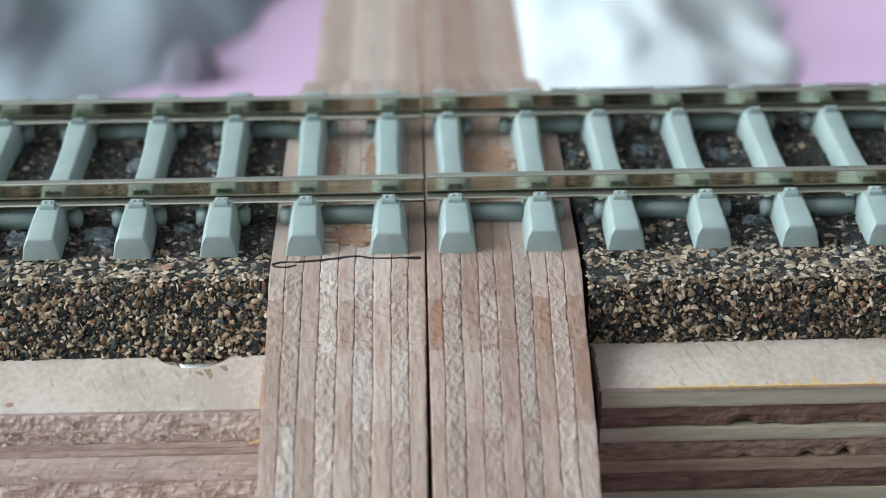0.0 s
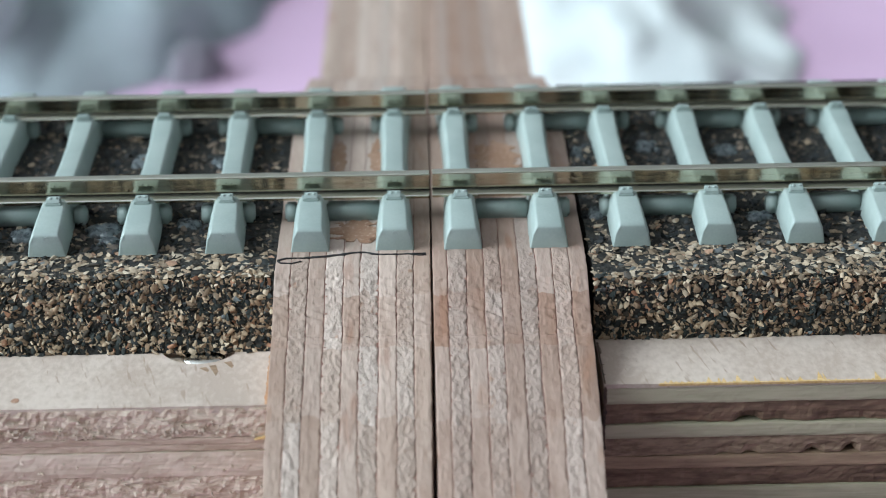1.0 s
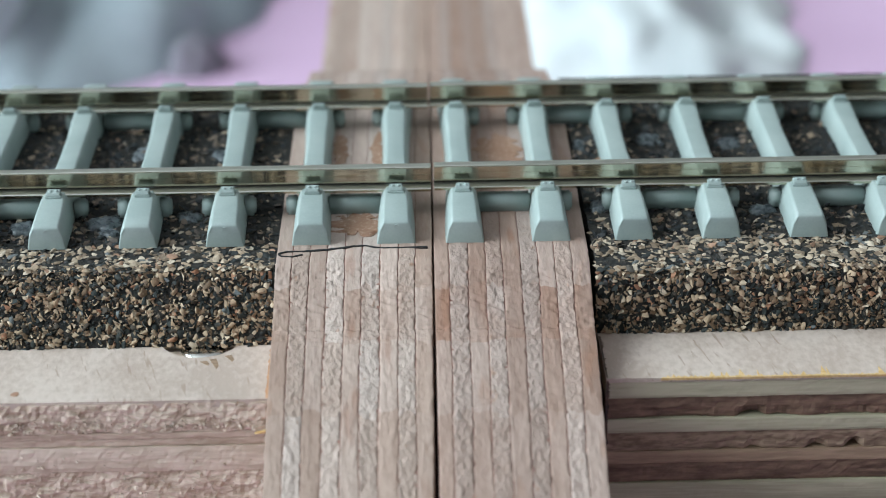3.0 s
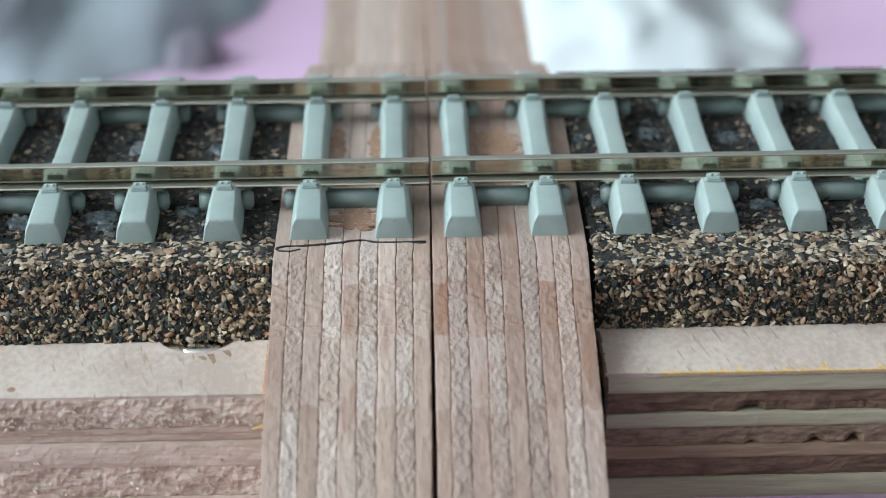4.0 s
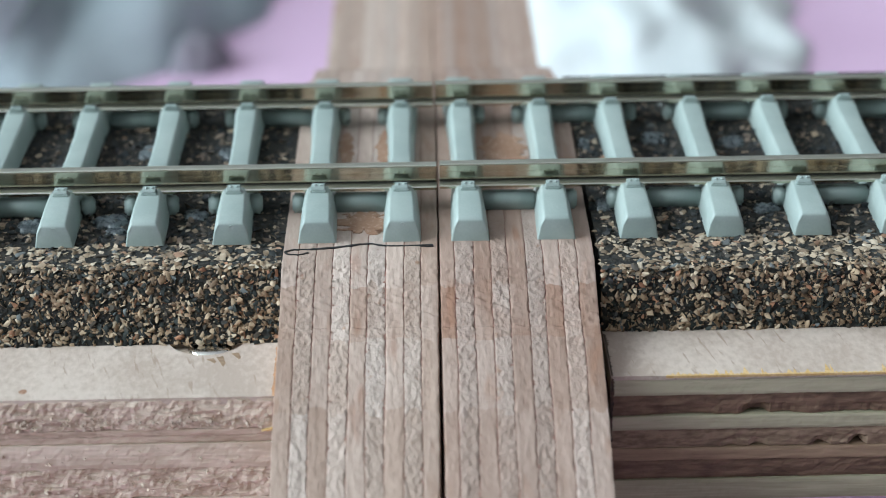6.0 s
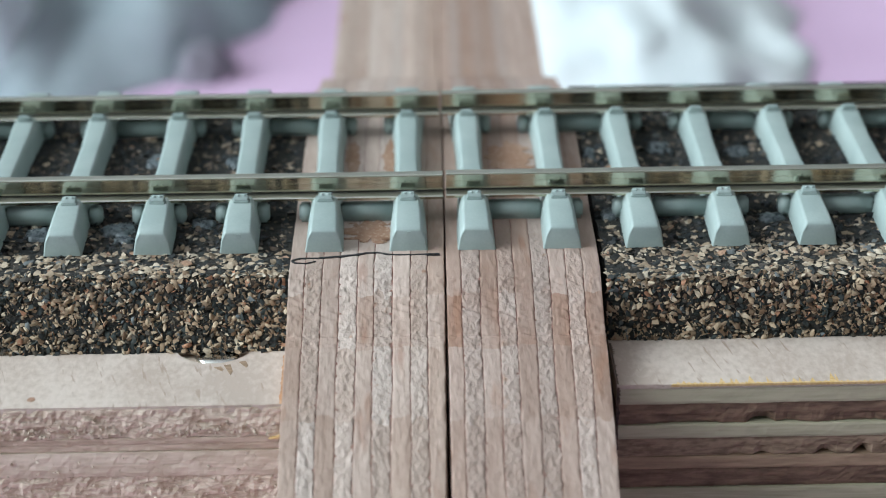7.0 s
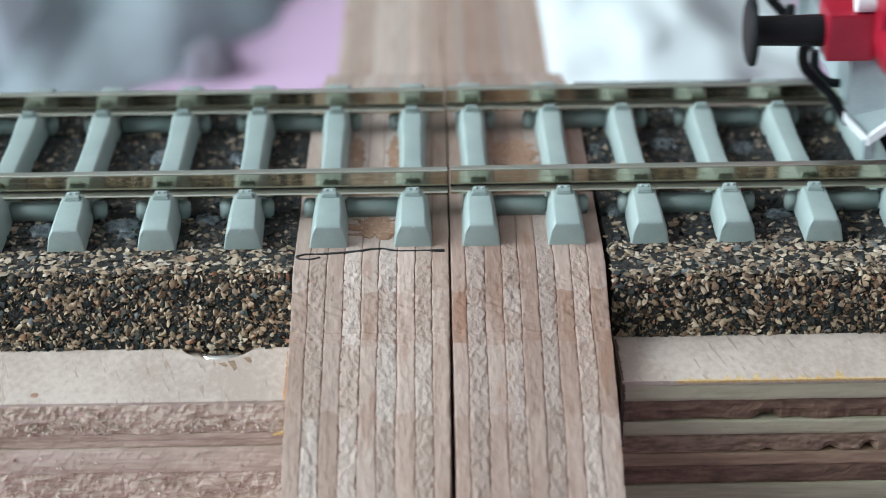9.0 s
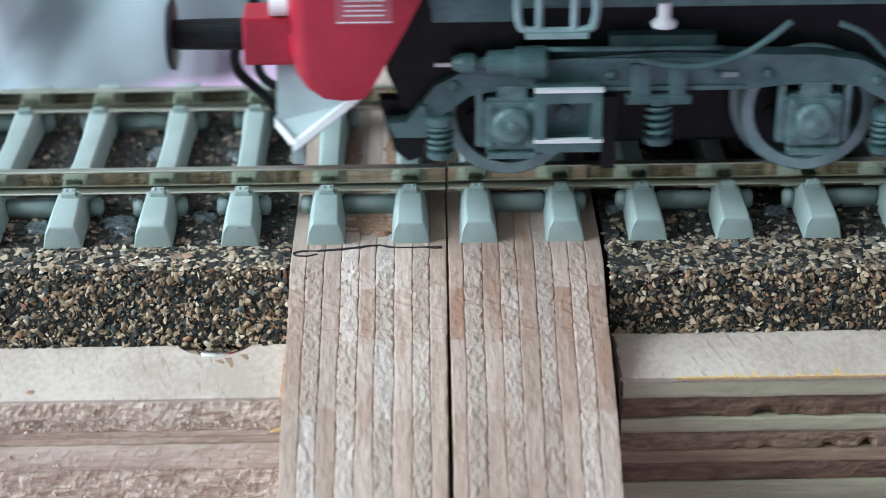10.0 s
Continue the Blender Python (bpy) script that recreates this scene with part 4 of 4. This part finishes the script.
        box(cx + 0.7, cx + 2.0, yc - 0.9, yc + 0.9, 10.9, 14.0, bm)
        box(cx - 2.6, cx + 2.4, yc - 1.0, yc + 1.0, 10.7, 11.5, bm)
        part("bracket", bm, "bogie_grey", bg, "forked spring bracket", bevel=0.2)
        # sand box with bright rims, beside the first wheel; the rims are painted glints
        bx0, bx1 = sorted((x + m * 1.7, x + m * 6.7))
        y0, y1 = sorted((s * 13.2, s * 15.2))
        bm = bmesh.new()
        box(bx0, bx0 + 0.75, y0, y1, 7.6, 12.6, bm)
        box(bx1 - 0.75, bx1, y0, y1, 7.6, 12.6, bm)
        box(bx0 + 0.75, bx1 - 0.75, y0, y1, 7.6, 8.5, bm)
        box(bx0 + 0.75, bx1 - 0.75, y0, y1, 11.6, 12.6, bm)
        part("sand_box", bm, "bogie_grey", bg, "open-fronted grey sand box with painted glints on its rims")
        bm = box(bx0 + 0.7, bx1 - 0.7, min(s * 13.2, s * 13.6), max(s * 13.2, s * 13.6), 8.4, 11.7)
        part("back_panel", bm, "bogie_grey", bg, "dark recessed back of the sand box")
        bm = lathe(sorted([(s * 13.55, 0.75), (s * 13.9, 0.7), (s * 14.0, 0.45)]), 1, ((bx0 + bx1) / 2 - 0.2, 0, 10.2), 16)
        part("filler_cap", bm, "bogie_grey", bg, "round filler cap")
        # white strips stand in for the light on the rims
        for z in (8.5, 12.6):
            part("rim", box(bx0 - 0.1, bx1 + 0.1, min(s * 14.75, s * 15.3), max(s * 14.75, s * 15.3), z - 0.12, z + 0.14), "white_paint_and_glint", bg, "thin rim, white as a painted glint")
        # horizontal damper above the first wheel
        bm = lathe([(x - 4.6, 0.0 + 0.45), (x - 3.8, 0.8), (x - 2.9, 0.8), (x - 2.7, 0.45), (x - 2.0, 0.45), (x - 1.8, 0.95), (x + 0.2, 1.05), (x + 0.3, 1.25), (x + 2.4, 1.3), (x + 2.6, 1.05)], 0,
                   (0, s * 13.2, 14.2), 20)
        if mirror:
            bmesh.ops.transform(bm, matrix=Matrix.Translation((x, 0, 0)) @ Matrix.Scale(-1, 4, (1, 0, 0)) @ Matrix.Translation((-x, 0, 0)), verts=bm.verts[:])
        part("damper", bm, "bogie_grey", bg, "stepped grey damper cylinder", smooth=False)
        gx = x - m * 8.2
        part("guard_iron", prism([(gx - 2.0, 10.4), (gx + 2.0, 10.4), (gx + 1.4, 5.6), (gx + 0.2, 5.2), (gx - 0.9, 6.2)], 1, min(s * 9.6, s * 11.0), max(s * 9.6, s * 11.0)), "black_plastic", bg, "black guard iron")
        # ribs, bolts and a small plate on the frame
        ya, yb = sorted((s * 12.9, s * 13.15))
        c0, c1 = sorted((x + m * 5.5, x + m * (base - 5.5)))
        part("frame_rib", box(c0, c1, ya, yb, 14.0, 14.4), "bogie_grey", bg, bevel=0.05)
        part("frame_rib", box(c0, c1, ya, yb, 11.75, 12.1), "bogie_grey", bg, bevel=0.05)
        for hx, hz in ((-6.8, 10.4), (-4.4, 12.3), (7.6, 13.0), (15.6, 13.0), (base - 3.8, 13.0), (base + 4.6, 12.3), (base + 7, 10.2)):
            part("bolt", lathe(sorted([(s * 12.8, 0.42), (s * 13.2, 0.4), (s * 13.35, 0.2)]), 1, (x + m * hx, 0, hz), 8), "bogie_grey", bg)
        c0, c1 = sorted((x + m * 15.9, x + m * 17.2))
        part("data_plate", box(c0, c1, ya, yb, 12.75, 13.15), "plough_grey", bg, "small pale plate")
        c0, c1 = sorted((x - m * 5.9, x - m * 4.6))
        part("data_plate", box(c0, c1, min(s * 12.0, s * 12.3), max(s * 12.0, s * 12.3), 13.55, 13.85), "white_paint_and_glint", bg, "tiny white plate")
        # brake hangers between the wheels
        bm = bmesh.new()
        box(x + m * 7.4 - 0.5, x + m * 7.4 + 0.5, yc - 1.2, yc - 0.2, 5.6, 11.5, bm)
        part("brake_hanger", bm, "black_plastic", bg)
        part("hose", tube([(x + m * a, s * 14.0, b) for a, b in ((9.6, 14.6), (12, 14.1), (14.5, 14.05), (17.3, 14.9), (19.3, 16.2), (20.8, 17.5))], 0.28, 8), "bogie_grey", bg, "sagging grey cable", smooth=True)
        part("hose", tube([(x + m * a, s * 14.0, b) for a, b in ((24.5, 17.3), (26.5, 16.4), (28.5, 14.6), (31, 13.9))], 0.28, 8), "bogie_grey", bg, "sagging grey cable", smooth=True)
        part("pipe", tube([(x + m * a, s * 13.2, 15.2) for a in (2.4, 9, 16)], 0.22, 8, sub=2), "bogie_grey", bg, "thin grey pipe", smooth=True)
    return bg, wheels


def build_loco():
    loco = thing("locomotive", "red model railway locomotive with dark grey bogies, running on the rails", "model locomotive")
    length = 212.0
    # underframe and body shell
    part("underframe", box(20, length - 20, -14.6, 14.6, 18.9, 20.7), "bogie_grey", loco, "dark grey underframe sill", bevel=0.3)
    part("drive_block", box(24, length - 24, -10, 10, 11, 18.9), "black_plastic", loco, "black motor and gear block", bevel=0.3)
    out = [(12, 20.7), (length - 12, 20.7), (length - 9.5, 24), (length - 9.5, 31), (length - 15, 43), (15, 43), (9.5, 31), (9.5, 24)]
    part("body_shell", prism(out, 1, -16.6, 16.6), "red_paint", loco, "plain red body shell", bevel=1.2, segs=3)
    part("roof", box(22, length - 22, -14, 14, 43, 45.5), "bogie_grey", loco, bevel=0.8)
    for end in (0, 1):
        def X(a):
            return length - a if end else a
        # skirt below the cab: a deep rounded apron
        o = [(9.3, 21.0), (9.3, 15.5), (9.6, 14.0), (10.3, 12.9), (11.4, 12.3), (13.6, 12.15), (15.0, 12.25), (15.6, 12.9), (18.1, 17.4), (19.6, 20.3), (19.6, 21.0)]
        bm = bmesh.new()
        # sides lean inwards at the nose
        loops = []
        corner = ((15.4, 11.0), (15.25, 10.5), (14.8, 10.05), (14.0, 9.7), (12.8, 9.45), (11.0, 9.3), (8.0, 9.1), (0.0, 8.8))
        for s, fx in [(-y, x) for y, x in corner] + [(y, x) for y, x in corner[-2::-1]]:
            loops.append([bm.verts.new((X(a if a > 13.6 else fx + (a - 9.3) * (13.6 - fx) / 4.3), s, b)) for a, b in o])
        n = len(o)
        for a, b in zip(loops, loops[1:]):
            for k in range(n):
                bm.faces.new((a[k], a[(k + 1) % n], b[(k + 1) % n], b[k]))
        bm.faces.new(loops[0])
        bm.faces.new(loops[-1])
        skirt = part("cab_skirt", bm, "red_paint", loco, "deep rounded red skirt below the cab", smooth=True)
        skirt.data.set_sharp_from_angle(angle=radians(40))
        for s in (-1, 1):
            # inscription panel: illegible white lines
            y0, y1 = sorted((s * 15.4, s * 15.46))
            a, b = sorted((X(13.2), X(17.5)))
            part("inscription_panel", box(a - 0.1, b - 0.2, min(s * 15.38, s * 15.425), max(s * 15.38, s * 15.425), 18.2, 20.8), "pale_red_paint", skirt, "faded pinkish panel")
            part("inscription_line", box(a, b - 0.3, y0, y1, 18.3, 18.39), "white_paint_and_glint", skirt, "thin white line")
            for z, c, d in ((18.82, 0.5, 3.5), (19.2, 0.6, 3.6), (19.58, 0.5, 3.4), (19.96, 0.6, 3.6), (20.34, 0.5, 3.5)):
                part("inscription_line", box(a + c, a + d, y0, y1, z, z + 0.1), "white_paint_and_glint", skirt, "illegible white lettering")
            # buffer
            buf = part("buffer", lathe([(X(0.55), 0.9), (X(0.75), 1.15), (X(5.95), 1.25)] if not end else [(X(5.95), 1.25), (X(0.75), 1.15), (X(0.55), 0.9)], 0, (0, s * 10.0, 15.6), 24), "black_plastic", loco, "black sleeved buffer", smooth=False)
            disc = [(0.0, 1.6), (0.08, 2.4), (0.3, 2.72), (0.6, 2.72), (0.75, 1.2)]
            part("buffer_head", lathe([(X(a2), r) for a2, r in (disc if not end else disc[::-1])], 0, (0, s * 10.0, 15.6), 28), "black_plastic", buf, "thin round buffer head")
            a, b = sorted((X(5.9), X(9.6)))
            part("buffer_box", box(a, b, s * 10 - 1.95, s * 10 + 1.95, 13.7, 17.5), "red_paint", loco, "red buffer mounting box", bevel=0.25)
            # lamps over the buffer
            a, b = sorted((X(8.0), X(9.6)))
            part("lamp", lathe([(a, 0.8), (b, 0.8)], 0, (0, s * 11.4, 18.35), 20), "white_paint_and_glint", loco, "pale round lamp housing")
            a, b = sorted((X(9.5), X(11.4)))
            part("lamp", lathe([(a, 0.95), (b, 0.95)], 0, (0, s * 13.3, 17.7), 20), "red_paint", loco, "red round lamp housing")
            # air hose
            part("air_hose", tube([(X(c), s * 8.4, d) for c, d in ((5.4, 15.0), (4.9, 13.3), (5.1, 12.0), (6.0, 10.9), (7.3, 9.6), (8.2, 8.2), (8.9, 7.2))], 0.42, 8), "black_plastic", loco, "black hanging air hose", smooth=True)
            part("air_hose", tube([(X(c), s * 5.5, d) for c, d in ((6.4, 12.2), (6.6, 10.6), (7.6, 9.6), (8.6, 9.4))], 0.38, 8), "black_plastic", loco, "black hanging air hose", smooth=True)
            # foot loop under the sill
            c0, c1 = sorted((X(26.9), X(31.9)))
            yl = s * 15.8
            bm = tube([(c0 - 0.4, yl, 20.2), (c0 - 0.3, yl, 18.4), (c0 + 0.5, yl, 17.7), (c1 - 0.5, yl, 17.7), (c1 + 0.3, yl, 18.4), (c1 + 0.4, yl, 20.2)], 0.32, 8)
            box(c0 + 0.2, c1 - 0.2, min(s * 15.2, s * 16.4), max(s * 15.2, s * 16.4), 17.2, 17.55, bm)
            tube([(c0 + 1.2, yl, 17.7), (c0 + 1.2, yl, 20.2)], 0.3, 8, bm, 2)
            tube([(c1 - 1.2, yl, 17.7), (c1 - 1.2, yl, 20.2)], 0.3, 8, bm, 2)
            part("foot_step", bm, "wheel_steel", loco, "bent grey wire foot step")
            part("bolt", lathe([(17.4, 0.9), (17.7, 1.0), (18.1, 0.5), (19.3, 0.5)], 2, (X(37.5), s * 14.4, 0), 16), "white_paint_and_glint", loco, "pale mounting bolt")
        o2 = [(18.6, 20.6), (27, 20.6), (27, 14), (22.5, 11.5), (19.6, 9.6), (17.9, 10.2), (16.7, 13.3), (17.2, 17)]
        part("end_beam", prism([(X(a), b) for a, b in o2], 1, -12.0, 12.0), "black_plastic", loco, "black end beam behind the skirt")
        c0, c1 = sorted((X(20.2), X(26.2)))
        for s in (-1, 1):
            part("step_bracket", box(c0, c1, min(s * 13.4, s * 14.6), max(s * 13.4, s * 14.6), 17.9, 19.3), "bogie_grey", loco, "dark grey step bracket", bevel=0.2)
        # snow plough: two blades meeting ahead of the axle
        bm = bmesh.new()
        for s in (-1, 1):
            P = [(8.3, s * 10.6, 14.2), (14.8, s * 13.0, 12.2), (14.5, s * 13.0, 11.2), (9.7, s * 12.4, 6.95), (8.1, s * 10.8, 8.6)]
            Q = [(c + 0.5, y - s * 0.6, z) for c, y, z in P]
            f = [bm.verts.new((X(c), y, z)) for c, y, z in P]
            g = [bm.verts.new((X(c), y, z)) for c, y, z in Q]
            bm.faces.new(f)
            bm.faces.new(g[::-1])
            for i in range(5):
                bm.faces.new((f[i], f[(i + 1) % 5], g[(i + 1) % 5], g[i]))
        a, b = sorted((X(8.6), X(9.4)))
        box(a, b, -10.8, 10.8, 8.6, 12.2, bm)
        plough = part("snow_plough", bm, "plough_grey", loco, "grey snow plough with painted glints on its edges")
        # white strips along the lower edges paint the glint of the lip
        for s in (-1, 1):
            bm = bmesh.new()
            for p, q in (((9.6, 12.5, 6.9), (14.7, 13.1, 11.3)), ((8.0, 10.9, 8.3), (9.6, 12.5, 6.9))):
                w = 0.75
                v = [bm.verts.new((X(c), s * (y + dy), z + dz)) for dy, dz in ((0.12, 0), (0.12, w), (-0.5, w), (-0.5, 0)) for c, y, z in (p, q)]
                for f in ((0, 1, 3, 2), (2, 3, 5, 4), (4, 5, 7, 6), (6, 7, 1, 0), (0, 2, 4, 6), (1, 3, 5, 7)):
                    bm.faces.new([v[i] for i in f])
            part("plough_edge", bm, "white_paint_and_glint", plough, "cutting edge, white as a painted glint")
            a, b = sorted((X(9.3), X(10.3)))
            part("rail_guard", box(a, b, min(s * 11.6, s * 12.5), max(s * 11.6, s * 12.5), 5.7, 7.5), "plough_grey", plough, bevel=0.15)
    b1, w1 = bogie(loco, 26.3, False)
    b2, w2 = bogie(loco, length - 26.3, True)
    return loco, w1 + w2


# ---- build ----
build_room()
garment = thing("grey_garment", "crumpled blue-grey garment lying on the sheet", "clothing")
heap("garment_body", "", "", "grey_cloth", -90, 268, 66, 72, 22, 3.3, -22, 1.3, parent=garment)
heap("sleeve", "darker purplish rolled sleeve", "", "dark_cloth", -43.5, 219, 5.5, 7, 9, 6.4, -40, 0.6, parent=garment)
heap("sleeve", "darker purplish rolled sleeve", "", "dark_cloth", -86, 246, 15, 8, 24, 2.4, 10, 0.6, parent=garment)
heap("pale_garment", "crumpled light blue garment lying against the grey one", "clothing", "pale_blue_cloth", -92, 224, 20, 24, 30, 8.1, -10)
heap("white_towel", "rumpled white towel lying on the sheet", "towel", "white_cloth", 42, 240, 38, 52, 17, 5.2, 0, 0.4, hollow=(0.66, -0.22, 0.24))
plate_left = end_plate(-12.0, 0.0, 10.0, "plywood end plate with a black pen line, sawn to an embankment", (0, .105, .215, .325, .44, .55, .665, .78, .89, 1))
ink_line(plate_left)
stain(plate_left, -4.55, 3.0, 0.5, 3.9, 2.0)
# this smear paints the brown shade beside the sleeper
stain(plate_left, -7.7, 3.2, 0.6, 3.4, 3.0)
stain(plate_left, -6.0, -11.6, 2.3, 1.9, 5.0)
plate_left.rotation_euler = (0, 0, radians(-0.6))
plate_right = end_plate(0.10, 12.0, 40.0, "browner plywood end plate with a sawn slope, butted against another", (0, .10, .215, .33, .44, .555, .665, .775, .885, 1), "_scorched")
stain(plate_right, 5.9, 2.6, 1.9, 3.4, 7.0)
plate_right.rotation_euler = (0, 0, radians(-0.6))
copy_thing(plate_left, pose(-0.287, 0, 0))
copy_thing(plate_right, pose(0.727, 0, 0))
boards()
bed_left = cork(-300, -12.02, [(-18.3, -0.12), (-19.0, -0.5), (-21.9, -5.0)], (-40, -12.3), 21, "dark cork track bed speckled with tan crumbs, on plywood")
bed_right = cork(12.06, 740, [(-19.6, -0.12), (-20.3, -0.6), (-21.0, -5.0)], (12.25, 42), 22, "dark cork track bed speckled with tan crumbs, with an upright side")
for blob in ((-26.2, -10.6, 1.5, 1.3, 0.35, 1.0), (-25.6, -12.4, 0.9, 0.6, 0.25, 2.0), (-19.5, -9.6, 1.1, 1.0, 0.3, 3.0), (-17.6, 2.4, 1.2, 1.3, 0.35, 4.0), (-24.3, 3.2, 1.3, 1.6, 0.3, 5.0), (-31.0, -0.6, 1.3, 1.2, 0.3, 6.0),
             (-32.4, -11.2, 1.2, 1.1, 0.3, 7.0)):
    glue_blob(bed_left, *blob)
for blob in ((13.4, -8.9, 0.8, 1.2, 0.4, 11.0), (12.9, 3.4, 0.5, 1.4, 0.3, 12.0), (19.0, 4.5, 1.2, 1.3, 0.3, 13.0), (26.4, -10.0, 1.2, 0.9, 0.3, 14.0), (25.6, 3.4, 1.2, 1.2, 0.3, 15.0)):
    glue_blob(bed_right, *blob)
tracks()
locomotive, wheels = build_loco()

# seconds and the place of the front buffer face, in millimetres
RUN = [(9.0, 22.95), (9.3, 10.41), (9.5, 1.67), (9.6, -3.0), (9.9, -16.72), (10.0, -21.35)]
SPEED, RADIUS = 42.5, 5.25


def front(t):
    """Even speed up to 9 s, then as seen."""
    if t <= RUN[0][0]:
        return RUN[0][1] + SPEED * (RUN[0][0] - t)
    return float(np.interp(t, [r[0] for r in RUN], [r[1] for r in RUN]))


def motions():
    times = [k / 2 for k in range(18)] + [r[0] for r in RUN]
    walk(locomotive, [(t, pose(front(t) * MM, 0, 0)) for t in sorted(set(times))])
    for w in wheels:
        x, y, z = w.location
        walk(w, [(k / 8, pose(x, y, z, 0, math.degrees((front(k / 8) - front(0)) / RADIUS), 0)) for k in range(81)])


motions()
